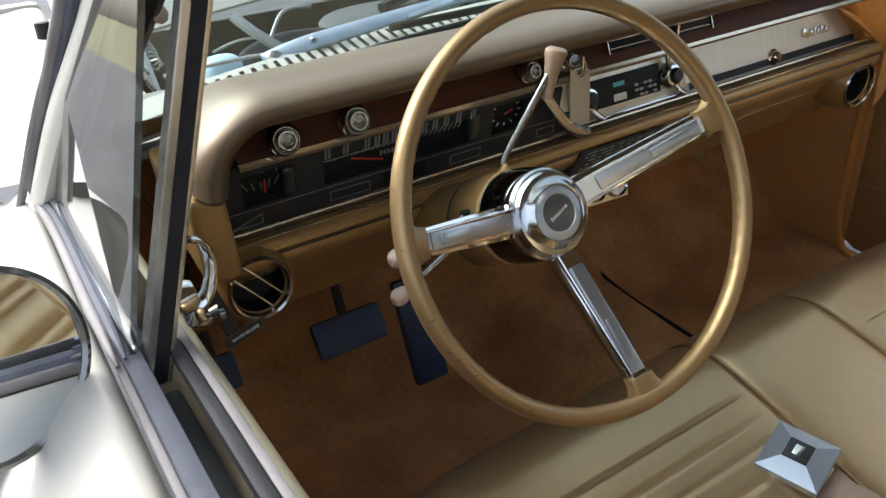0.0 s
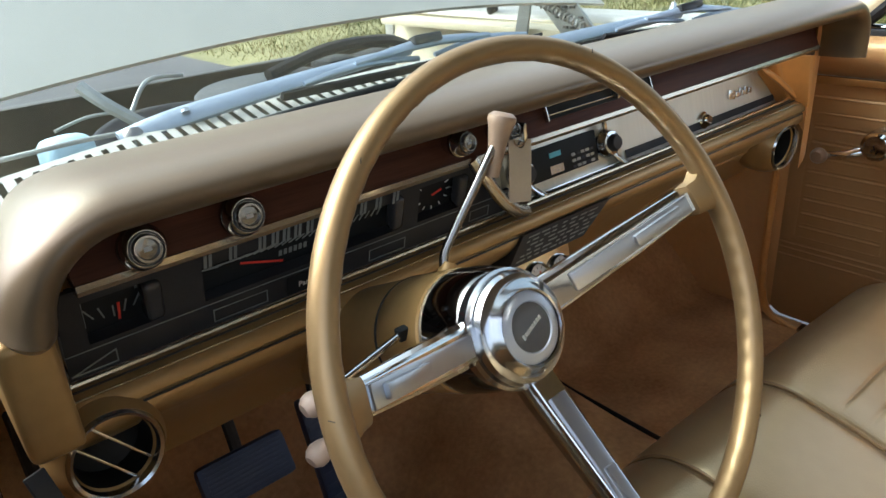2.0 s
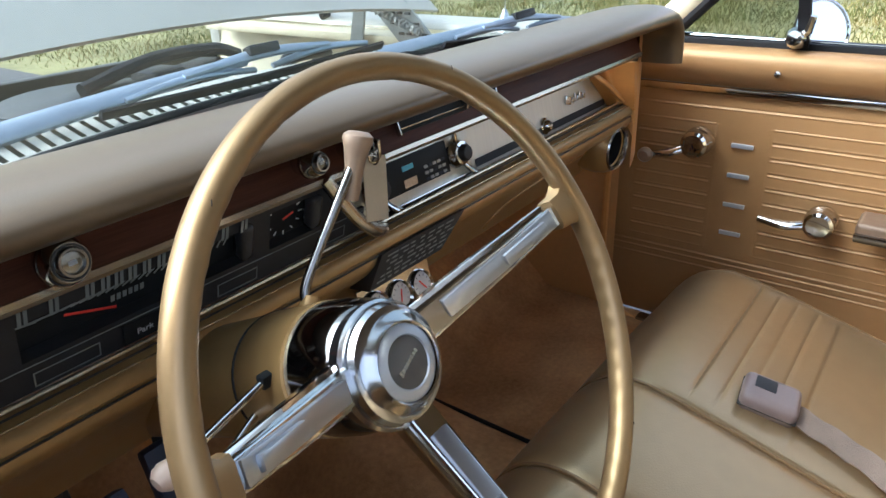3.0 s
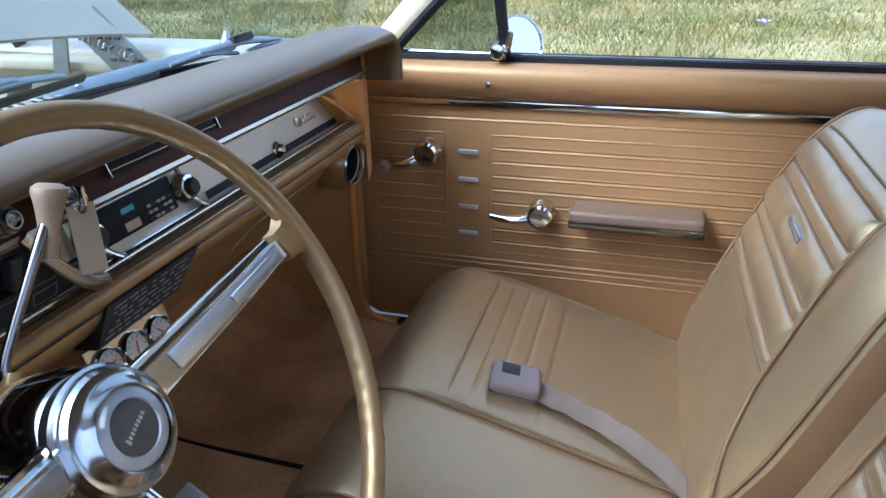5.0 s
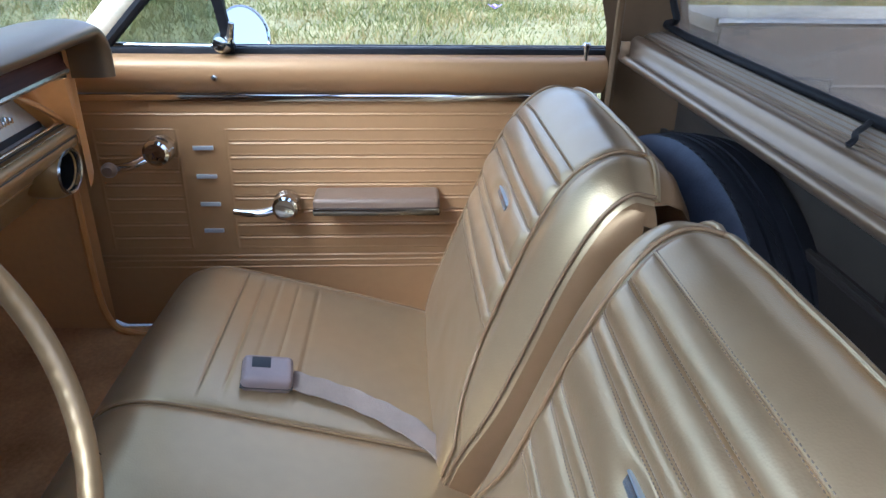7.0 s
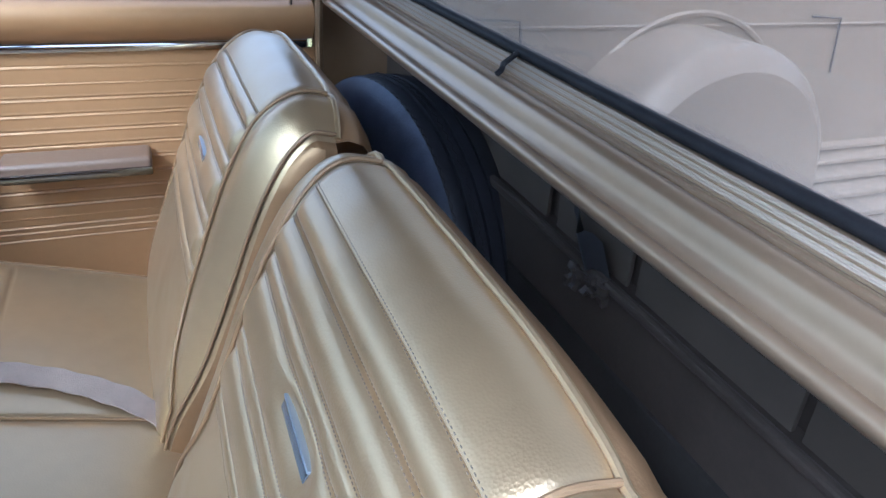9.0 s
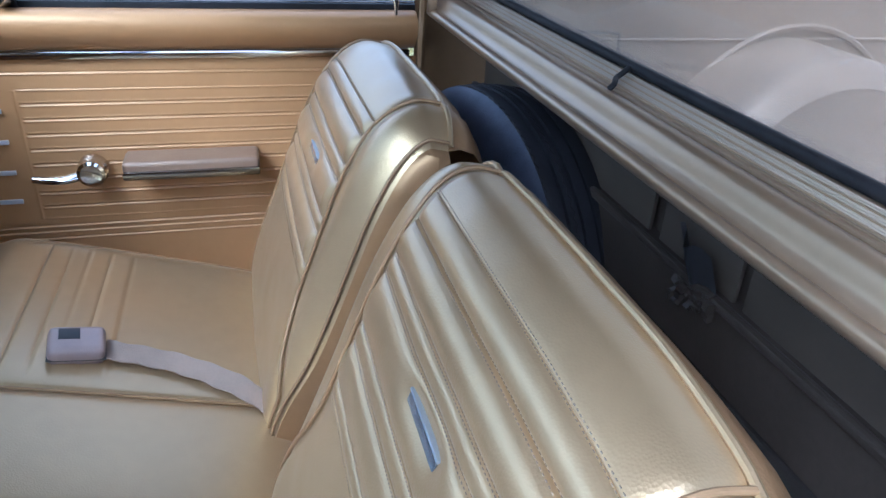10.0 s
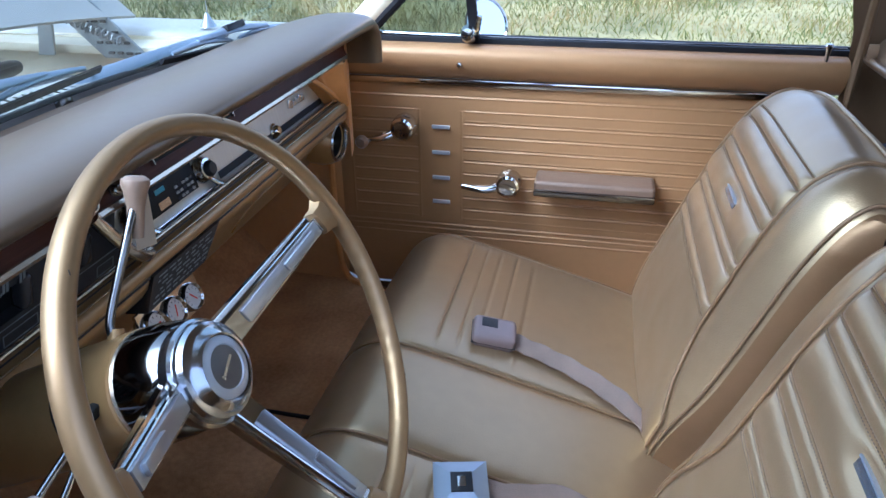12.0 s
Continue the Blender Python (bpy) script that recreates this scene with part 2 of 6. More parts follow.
def box(c, size, bevel=0.0, m=None, bm=None, seg=2):
    """A block with rounded edges round c; m turns it first."""
    own = bmesh.new()
    bmesh.ops.create_cube(own, size=1.0)
    bmesh.ops.scale(own, vec=size, verts=own.verts)
    if bevel:
        bmesh.ops.bevel(own, geom=own.edges[:], offset=bevel, segments=seg, affect="EDGES", profile=0.6)
    bmesh.ops.transform(own, matrix=Matrix.Translation(c) @ (m or Matrix()), verts=own.verts)
    return merge(bm, own)


def merge(bm, own):
    if bm is None:
        return own
    me = bpy.data.meshes.new("tmp")
    own.to_mesh(me)
    own.free()
    bm.from_mesh(me)
    bpy.data.meshes.remove(me)
    return bm


def smooth_line(pts, n=6, closed=False):
    """A smooth line through the points."""
    p = [Vector(q) for q in pts]
    out = []
    k = len(p)
    for i in range(k if closed else k - 1):
        a, b, c, d = (p[(i - 1) % k], p[i], p[(i + 1) % k], p[(i + 2) % k]) if closed else (p[max(i - 1, 0)], p[i], p[i + 1], p[min(i + 2, k - 1)])
        for j in range(n):
            t = j / n
            out.append(0.5 * ((2 * b) + (c - a) * t + (2 * a - 5 * b + 4 * c - d) * t * t + (3 * b - a - 3 * c + d) * t * t * t))
    if not closed:
        out.append(p[-1])
    return out


def tube(pts, r, n=10, bm=None, closed=False, flat=1.0, up=None):
    """A round (or flattened) rod along the points; r is one radius or one for each point."""
    bm = bm or bmesh.new()
    pts = [Vector(q) for q in pts]
    k = len(pts)
    rings = []
    side = None
    for i, p in enumerate(pts):
        a, b = (pts[i - 1], pts[(i + 1) % k]) if closed else (pts[max(i - 1, 0)], pts[min(i + 1, k - 1)])
        d = (b - a).normalized()
        if up is not None:
            side = d.cross(Vector(up)).normalized()
        elif side is None:
            side = d.orthogonal().normalized()
        else:
            side = (side - d * side.dot(d)).normalized()
        w = d.cross(side)
        rr = r[i] if isinstance(r, (list, tuple)) else r
        rings.append([bm.verts.new(p + rr * (math.cos(2 * math.pi * j / n) * side + flat * math.sin(2 * math.pi * j / n) * w)) for j in range(n)])
    for i in range(k if closed else k - 1):
        a, b = rings[i], rings[(i + 1) % k]
        for j in range(n):
            bm.faces.new((a[j], a[(j + 1) % n], b[(j + 1) % n], b[j]))
    if not closed:
        bm.faces.new(rings[0][::-1])
        bm.faces.new(rings[-1])
    return bm


def lathe(profile, m, n=40, bm=None):
    """A turned body: (radius, height) pairs round the z axis of m."""
    bm = bm or bmesh.new()
    rings = []
    for r, h in profile:
        if r < 1e-6:
            rings.append([bm.verts.new(m @ Vector((0, 0, h)))])
        else:
            rings.append([bm.verts.new(m @ Vector((r * math.cos(2 * math.pi * j / n), r * math.sin(2 * math.pi * j / n), h))) for j in range(n)])
    for a, b in zip(rings, rings[1:]):
        for j in range(n):
            k = (j + 1) % n
            if len(a) == 1 and len(b) == 1:
                continue
            if len(a) == 1:
                bm.faces.new((a[0], b[j], b[k]))
            elif len(b) == 1:
                bm.faces.new((a[j], a[k], b[0]))
            else:
                bm.faces.new((a[j], a[k], b[k], b[j]))
    return bm


def sheet(fn, us, vs, bm=None, closed_u=False):
    """A surface fn(u, v) over two lists."""
    bm = bm or bmesh.new()
    g = [[bm.verts.new(fn(u, v)) for v in vs] for u in us]
    for i in range(len(us) - (0 if closed_u else 1)):
        for j in range(len(vs) - 1):
            k = (i + 1) % len(us)
            bm.faces.new((g[i][j], g[k][j], g[k][j + 1], g[i][j + 1]))
    return bm


def extrude_x(outline, x0, x1, steps=1, bm=None, bow=0.0):
    """A closed (y, z) outline drawn along x."""
    bm = bm or bmesh.new()
    xs = [x0 + (x1 - x0) * i / steps for i in range(steps + 1)]
    rings = [[bm.verts.new((x, y, z)) for y, z in outline] for x in xs]
    k = len(outline)
    for a, b in zip(rings, rings[1:]):
        for j in range(k):
            bm.faces.new((a[j], a[(j + 1) % k], b[(j + 1) % k], b[j]))
    bm.faces.new(rings[0])
    bm.faces.new(rings[-1][::-1])
    return bm


def slab(poly, t, bm=None):
    """A flat plate: a polygon in space, t thick along its normal."""
    bm = bm or bmesh.new()
    p = [Vector(q) for q in poly]
    n = (p[1] - p[0]).cross(p[2] - p[0]).normalized() * t
    a = [bm.verts.new(q) for q in p]
    b = [bm.verts.new(q + n) for q in p]
    bm.faces.new(a)
    bm.faces.new(b[::-1])
    for j in range(len(p)):
        k = (j + 1) % len(p)
        bm.faces.new((a[j], b[j], b[k], a[k]))
    return bm


def axes(at, z, x=(1, 0, 0)):
    """A frame at a place with its z along one way and its x near another."""
    z = Vector(z).normalized()
    x = Vector(x) if abs(z.dot(Vector(x).normalized())) < 0.95 else Vector((0, 1, 0))
    y = z.cross(x).normalized()
    x = y.cross(z)
    m = Matrix((x, y, z)).transposed().to_4x4()
    return Matrix.Translation(at) @ m


def letters(body, size, m, bm=None, depth=0.0003):
    """Raised writing, centred on the frame m, in its xy plane."""
    cu = bpy.data.curves.new("writing", "FONT")
    cu.body, cu.size, cu.extrude, cu.align_x, cu.align_y = body, size, depth, "CENTER", "CENTER"
    ob = bpy.data.objects.new("writing", cu)
    me = bpy.data.meshes.new_from_object(ob)
    own = bmesh.new()
    own.from_mesh(me)
    bmesh.ops.transform(own, matrix=m, verts=own.verts)
    bpy.data.objects.remove(ob)
    bpy.data.meshes.remove(me)
    return merge(bm, own)


def lerp(a, b, t):
    return a + (b - a) * t


def curve_at(pts, s):
    """A value on a broken line of (s, value)."""
    for (a, u), (b, v) in zip(pts, pts[1:]):
        if s <= b:
            return lerp(u, v, max(0, (s - a) / (b - a)))
    return pts[-1][1]


def spaced(a, b, n):
    return [a + (b - a) * i / n for i in range(n + 1)]


# ---- outdoors: ground, road, meadow ----
def ground_height(x, y):
    return 0.0 if x < 2.4 else 0.05 * noise.noise((x * 0.5, y * 0.5, 0)) + 0.01 * (x - 2.4)


bm = sheet(lambda x, y: (x, y, -0.004 if x < 2.4 else ground_height(x, y) - 0.004), [-900, -60, -10, 0, 2.3] + spaced(2.6, 30, 40) + [60, 900], [-900, -60] + spaced(-20, 20, 40) + [60, 900])
solo("ground", bm, SOIL, "dry green meadow soil beside the car", "ground", "structure")
bm = slab([(-9, -40, 0.001), (2.3, -40, 0.001), (2.3, 40, 0.001), (-9, 40, 0.001)], 0.003)
solo("road", bm, ASPHALT, "grey asphalt drive under the car", "road", "structure", smooth=False)


def meadow():
    rng = random.Random(4)
    verts, faces = [], []
    for i in range(175000):
        x = 2.5 + 12.5 * rng.random() ** 0.8
        y = rng.uniform(-7, 11)
        clump = noise.noise((x * 0.9, y * 0.9, 3.0))
        if rng.random() < 0.25 - clump * 0.5:
            continue
        h = (0.035 + 0.12 * rng.random() ** 4) * (1 + 0.9 * clump)
        a = rng.uniform(0, 6.28)
        w = rng.uniform(0.0018, 0.0048) * (1 + x / 14)
        lean = rng.uniform(0.3, 1.3) * h
        b = rng.uniform(0, 6.28)
        z = ground_height(x, y) - 0.006
        dx, dy = math.cos(a) * w, math.sin(a) * w
        lx, ly = math.cos(b) * lean, math.sin(b) * lean
        k = len(verts)
        verts += [(x - dx, y - dy, z), (x + dx, y + dy, z), (x + dx * 0.7 + lx * 0.4, y + dy * 0.7 + ly * 0.4, z + h * 0.6), (x - dx * 0.7 + lx * 0.4, y - dy * 0.7 + ly * 0.4, z + h * 0.6), (x + lx, y + ly, z + h)]
        faces += [(k, k + 1, k + 2, k + 3), (k + 3, k + 2, k + 4)]
    me = bpy.data.meshes.new("grass")
    me.from_pydata(verts, [], faces)
    me.materials.append(GRASS)
    tagged(new("grass", me), "uncut green and straw-coloured meadow grass", "grass", kind="stuff")


meadow()


def wildflower(x, y):
    z = ground_height(x, y)
    f = thing("wildflower", (x, y, z), "single pale violet wildflower standing in the meadow grass", "flower")
    part("stem", tube([(x, y, z), (x + 0.01, y, z + 0.12), (x, y + 0.01, z + 0.22)], 0.003, 6), GRASS, f)
    petal = material("violet_petal", (0.36, 0.26, 0.75), 0.6)
    for i in range(5):
        a = i * 1.257
        bm = slab([(x, y, z + 0.22), (x + 0.05 * math.cos(a - 0.5), y + 0.05 * math.sin(a - 0.5), z + 0.25), (x + 0.075 * math.cos(a), y + 0.075 * math.sin(a), z + 0.26), (x + 0.05 * math.cos(a + 0.5), y + 0.05 * math.sin(a + 0.5), z + 0.25)], 0.002)
        part("petal", bm, petal, f)


wildflower(6.6, -1.22)


# ---- car floor, shell, roof ----
def floor_z(x, y):
    hump = 0.095 * math.exp(-((x / 0.15) ** 4)) * (1 if y > -0.3 else 0.6)
    toe = max(0, y - 0.48) * 0.95
    return 0.285 + hump * (1 + 1.2 * max(0, y - 0.25)) + toe


bm = sheet(lambda x, y: (x, y, floor_z(x, y)), spaced(-0.73, 0.73, 60), spaced(-0.92, 0.80, 60))
bm = merge(bm, slab([(-0.73, -0.92, 0.2), (0.73, -0.92, 0.2), (0.73, 0.8, 0.2), (-0.73, 0.8, 0.2)], 0.01))
solo("floor", bm, CARPET, "brown loop-pile carpet over the transmission hump", "floor", "structure")

# windscreen pillars, rear pillars and roof
for s in (-1, 1):
    side = "left" if s < 0 else "right"
    path = smooth_line([(s * 0.800, 0.315, 0.875), (s * 0.752, 0.180, 1.00), (s * 0.706, 0.065, 1.10), (s * 0.64, -0.10, 1.26), (s * 0.61, -0.16, 1.34)], 6)
    if s < 0:
        path = [p + Vector((0.012, 0, 0)) for p in path]
    bm = tube(path, 0.030 if s > 0 else 0.023, 12, flat=0.7)
    solo("windscreen_pillar", bm, CREAM if s > 0 else WHITE, "cream-painted windscreen pillar beside the vent window", "pillar", "structure")
    bm = tube([(p[0] + s * 0.022, p[1] + 0.010, p[2] + 0.004) for p in path], 0.004, 8)
    solo("drip_moulding", bm, CHANNEL, "weathered metal drip moulding along the windscreen pillar", "trim", "structure")
    bm = tube([(p[0] - s * (0.018 if s > 0 else 0.008), p[1] - 0.030, p[2] - 0.012) for p in path], 0.011, 8)
    solo("pillar_seal", bm, RUBBER, "black rubber weather seal along the windscreen pillar", "seal", "structure")
    bm = sheet(lambda u, v: (s * (0.735 - 0.10 * max(0, (v - 0.93)) / 0.4 * 1.0 + 0.02 * math.sin(u * 3.1)), lerp(-0.735, -0.90, u) + max(0, v - 0.93) * 0.32, v), spaced(0, 1, 10), spaced(0.28, 1.34, 24))
    solo("rear_pillar_trim", bm, PILLARTRIM, "brown moulded trim on the rear cab pillar", "pillar", "structure")
bm = bmesh.new()
for z, t in ((1.325, 1), (1.36, 0)):
    g = sheet(lambda u, v: (u * 0.66, v, z + 0.03 * (1 - u * u) - 0.03 * ((v + 0.5) / 0.45) ** 2), spaced(-1, 1, 16), spaced(-0.93, -0.06, 12))
    bm = merge(bm, g)
solo("ceiling", bm, HEAD, "brown headliner under the cab roof", "ceiling", "structure")
bm = sheet(lambda u, v: (u * 0.68, v, 1.375 + 0.03 * (1 - u * u) - 0.03 * ((v + 0.5) / 0.45) ** 2), spaced(-1, 1, 16), spaced(-0.97, -0.03, 12))
solo("roof", bm, WHITE, "white steel cab roof", "roof", "structure")

# firewall, kick panels, cowl sides
bm = slab([(-0.73, 0.80, 0.25), (0.73, 0.80, 0.25), (0.73, 0.66, 0.86), (-0.73, 0.66, 0.86)], 0.02)
solo("firewall", bm, CARPET, "carpeted firewall behind the pedals", "wall", "structure", smooth=False)
for s in (-1, 1):
    bm = sheet(lambda y, z: (s * (0.715 + 0.012 * math.cos((y - 0.5) * 6)), y, z), spaced(0.315, 0.70, 14), spaced(0.27, 0.87, 16))
    solo("kick_panel", bm, LITKICK, "tan moulded kick panel below the dashboard end", "panel", "structure")
bm = tube(smooth_line([(0.708, 0.33, 0.80), (0.706, 0.335, 0.55), (0.70, 0.325, 0.34), (0.70, 0.27, 0.285), (0.70, 0.15, 0.283), (0.70, -0.3, 0.283)], 8), 0.008, 8)
solo("door_seal", bm, LITCOPPER, "tan rubber weather strip round the door opening", "seal", "structure")
bm = tube(smooth_line([(0.700, -0.742, 0.40), (0.702, -0.742, 0.80), (0.700, -0.744, 0.93), (0.672, -0.738, 1.05)], 8), 0.008, 8)
solo("rear_door_seal", bm, PILLARTRIM, "brown rubber weather strip at the rear of the door opening", "seal", "structure")
bm = box((0.705, -0.15, 0.286), (0.030, 0.78, 0.012), 0.004)
solo("sill_plate", bm, LEVER, "bright metal sill plate along the door opening", "sill", "structure")


# ---- doors ----
RIBS = [0.772 - 0.0302 * i for i in range(11)]


def ribs_height(y, z):
    """Pressed lines of the door panel: a pair of welts at each rib, inside two blocks."""
    h = 0.0
    left = min(max((0.286 - y) / 0.004, 0), 1) * min(max((y - 0.128) / 0.004, 0), 1)
    right = min(max((0.022 - y) / 0.004, 0), 1)
    top = 1 if z < 0.7455 else 0
    inside = max(left, right) * top * (1 if z > 0.476 else 0)
    for r in RIBS:
        d = z - r
        if 0.47 < r < 0.75:
            h += inside * (0.0026 * math.exp(-((d / 0.0014) ** 2)) - 0.0026 * math.exp(-(((d - 0.0040) / 0.0014) ** 2)) + 0.0016 * math.exp(-(((d - 0.0080) / 0.0014) ** 2)))
    for r in (0.772, 0.458, 0.446, 0.430):
        d = z - r
        h += 0.0026 * math.exp(-((d / 0.0014) ** 2)) - 0.0026 * math.exp(-(((d - 0.004) / 0.0014) ** 2))
    if 0.478 < z < 0.742:
        for e in (0.290, 0.124, 0.026):
            h += 0.0018 * math.exp(-(((y - e) / 0.0025) ** 2))
    return 0.43 * h


def chrome_handle(name, hub, knob, label, parent, ball):
    """A turned boss on the door with a curved arm and an optional grip."""
    h = part(name, lathe([(0.0, 0.026), (0.020, 0.030), (0.026, 0.027), (0.0275, 0.020), (0.023, 0.013), (0.026, 0.004), (0.029, 0.0), (0.029, -0.012)], axes(hub, (-1, 0, 0)), 32), CHROME, parent, label)
    a, b = Vector(hub) + Vector((-0.007, 0, 0)), Vector(knob)
    mid = (a + b) / 2 + Vector((-0.012, 0, -0.006))
    part("arm", tube(smooth_line([a, mid, b], 8), [lerp(0.011, 0.007, i / 16) for i in range(17)], 10, flat=0.6), CHROME, h)
    if ball:
        part("grip", lathe([(0, 0.012), (0.010, 0.011), (0.015, 0.004), (0.015, -0.004), (0.010, -0.011), (0.006, -0.02), (0, -0.02)], axes(b + Vector((-0.012, 0, 0)), (-1, 0, 0)), 20), KNOBBROWN, h, "bronze-brown grip")


door = thing("door_1", (0.80, -0.2, 0.25), "closed passenger door with a ribbed gold vinyl panel and chrome fittings", "car door", "structure")
PX = 0.735
ys = sorted(set(spaced(-0.74, 0.345, 40) + [e + d for e in (0.022, 0.026, 0.124, 0.128, 0.286, 0.290) for d in (-0.006, -0.003, 0, 0.003, 0.006)]))
zs = spaced(0.285, 0.800, 520)
bm = sheet(lambda y, z: (PX - ribs_height(y, z) + 0.004 * max(0, (0.34 - z) / 0.05) ** 2, min(y, 0.345 - max(0, 0.335 - z) ** 2 * 18), z), ys, zs)
part("trim_panel", bm, DOORVINYL, door)
garnish = smooth_line([(PX, 0, 0.816), (0.722, 0, 0.826), (0.708, 0, 0.845), (0.703, 0, 0.865), (0.708, 0, 0.880), (0.722, 0, 0.888), (0.744, 0, 0.890)], 4)
bm = sheet(lambda y, i: (garnish[i][0], y, garnish[i][2]), spaced(-0.735, 0.318, 30), range(len(garnish)))
part("garnish", bm, DOORVINYL, door, "smooth padded upper sill of the door")
part("strip", box((0.730, -0.210, 0.808), (0.010, 1.03, 0.015), 0.004), CHROME, door, "bright chrome strip")
part("outer_skin", sheet(lambda y, z: (0.80 + 0.15 * math.sin(min(1, (0.90 - z) / 0.25) * 1.57), y, z), spaced(-0.76, 0.35, 8), spaced(0.28, 0.90, 16)), WHITE, door, "white painted outer skin")
part("inner_seal", box((0.752, -0.24, 0.893), (0.010, 1.02, 0.016), 0.003), RUBBER, door, "black rubber window seal")
part("outer_seal", box((0.778, -0.24, 0.896), (0.010, 1.02, 0.014), 0.003), RUBBER, door)
part("belt_moulding", box((0.765, -0.37, 0.900), (0.004, 0.74, 0.006), 0.002), LEVER, door)
part("outer_sill", box((0.795, -0.24, 0.888), (0.03, 1.04, 0.02), 0.006), RUBBER, door)
a = part("armrest", box((0.698, -0.278, 0.604), (0.076, 0.258, 0.028), 0.010, seg=3), ARMVINYL, door, "brown padded vinyl armrest")
part("armrest_trim", box((0.6605, -0.278, 0.5915), (0.012, 0.2585, 0.017), 0.005), LEVER, a, "chrome edge strip")
for z in (0.704, 0.643, 0.581, 0.520):
    part("clip", box((PX - 0.002, 0.074, z), (0.006, 0.042, 0.009), 0.002), SATINBRIGHT, door, "small bright metal bar")
chrome_handle("window_crank", (0.716, 0.155, 0.706), (0.690, 0.246, 0.676), "chrome window winder", door, True)
chrome_handle("door_lever", (0.716, -0.088, 0.587), (0.700, 0.018, 0.578), "chrome inner door lever", door, False)
part("lock_button", lathe([(0, 0.050), (0.006, 0.050), (0.0085, 0.046), (0.006, 0.040), (0.004, 0.030), (0.004, 0.0)], axes((0.718, -0.692, 0.868), (0, 0, 1)), 16), CHROME, door, "chrome lock button")
part("screw", lathe([(0, 0.004), (0.005, 0.003), (0.007, 0.0), (0.007, -0.004)], axes((0.7035, 0.026, 0.852), (-1, 0, 0.1)), 16), CHROME, door)


def vent_window(s, parent):
    """The small front quarter window: post, frame, pivot and pane."""
    y = -0.040 if s < 0 else -0.004
    x0, lean = (0.7445, 0.374) if s < 0 else (0.752, 0.43)
    q = lambda z, dx=0.0, dy=0.0: Vector((s * (x0 - lean * (z - 0.885) + dx), y + 0.04 * (z - 0.885) + dy, z))

    def bar(dx0, dx1, dy0, dy1):
        """A flat-sided strip of the post between two offsets."""
        bm = bmesh.new()
        rings = [[bm.verts.new(q(z, dx, dy)) for dx, dy in ((dx0, dy0), (dx1, dy0), (dx1, dy1), (dx0, dy1))] for z in (0.872, 1.30)]
        for k in range(4):
            bm.faces.new((rings[0][k], rings[0][(k + 1) % 4], rings[1][(k + 1) % 4], rings[1][k]))
        bm.faces.new(rings[0])
        bm.faces.new(rings[1][::-1])
        bmesh.ops.bevel(bm, geom=bm.edges[:], offset=0.0008, segments=2, affect="EDGES")
        return bm

    w = part("vent_window", bar(-0.0060, 0.0045, -0.006, 0.012), RUBBER, parent, "vent window with black rubber channel and metal frame")
    # driver's side: warm strip paints the highlight along the post
    part("post_edge", bar(-0.0085, -0.0055, -0.007, 0.012), WARM if s < 0 else RUBBER, w, "thin strip in the tone of a warm highlight" if s < 0 else "")
    part("post_edge", bar(0.0040, 0.0100, -0.0065, 0.012), BRUSHED if s < 0 else RUBBER, w, "satin metal edge" if s < 0 else "")
    line = lambda dx, dy, dz=0.0: smooth_line([(s * (0.755 + dx), y - 0.004, 0.903 + dz), (s * (0.768 + dx), 0.18 + dy * 0.5, 0.903 + dz), (s * (0.776 + dx), 0.258 + dy, 0.906 + dz), (s * (0.770 + dx), 0.243 + dy, 0.940), (s * (0.733 + dx), 0.135 + dy, 1.035), (s * (0.680 + dx), -0.01 + dy, 1.17), (s * (0.64 + dx), y + dy, 1.22)], 5)
    ends = [0.0012, 0.003] + [1.0] * 40
    part("frame", tube(line(0, 0), [min(q, 0.0042) for q in ends[:31]], 8), SATIN if s < 0 else CHROME, w, "thin metal pane frame")
    part("frame_seal", tube(line(0.007, 0.010, -0.004), [min(q, 0.0050) for q in ends[:31]], 8), GREYRUBBER, w, "grey rubber seal beside the pane")
    part("outer_seal", tube(line(0.013, 0.018, -0.008), [min(q, 0.0056) for q in ends[:31]], 12), CHANNEL if s < 0 else RUBBER, w, "weathered rubber seal beside the pillar")
    part("channel", slab([(s * 0.744, y, 0.884), (s * 0.768, 0.27, 0.884), (s * 0.793, 0.285, 0.884), (s * 0.768, y, 0.884)], 0.010 * s), GREYRUBBER if s < 0 else RUBBER, w, "rubber lower channel", smooth=False)
    for z in (1.085, 1.10):
        part("pivot", tube([q(1.085, 0.006, 0.06 + 0.6 * (z - 1.085)), q(z, 0.012, 0.078)], 0.006, 8), CHROME, w, "small chrome pivot") if s < 0 else None
    out = 0.007 if s < 0 else 0.0
    part("pane", slab([(s * (0.752 + out), y, 0.905 - out), (s * (0.770 + out), 0.245, 0.908 - out), (s * (0.733 + out), 0.13 + out, 1.03), (s * (0.66 + out), y, 1.20)], 0.004), DIMVENTGLASS if s < 0 else TINTED, w, "vent window glass", smooth=False).visible_shadow = False
    if s < 0:
        return
    h = part("latch", lathe([(0, 0.024), (0.013, 0.023), (0.017, 0.015), (0.017, 0.0), (0.020, -0.004), (0.020, -0.014)], axes((s * 0.732, 0.010, 0.912), (-s, 0, 0.1)), 20), CHROME, w, "chrome vent window latch")
    part("latch_arm", tube([(s * 0.722, 0.010, 0.912), (s * 0.722, -0.008, 0.926), (s * 0.718, -0.014, 0.952)], [0.010, 0.008, 0.006], 8), CHROME, h)


vent_window(1, door)


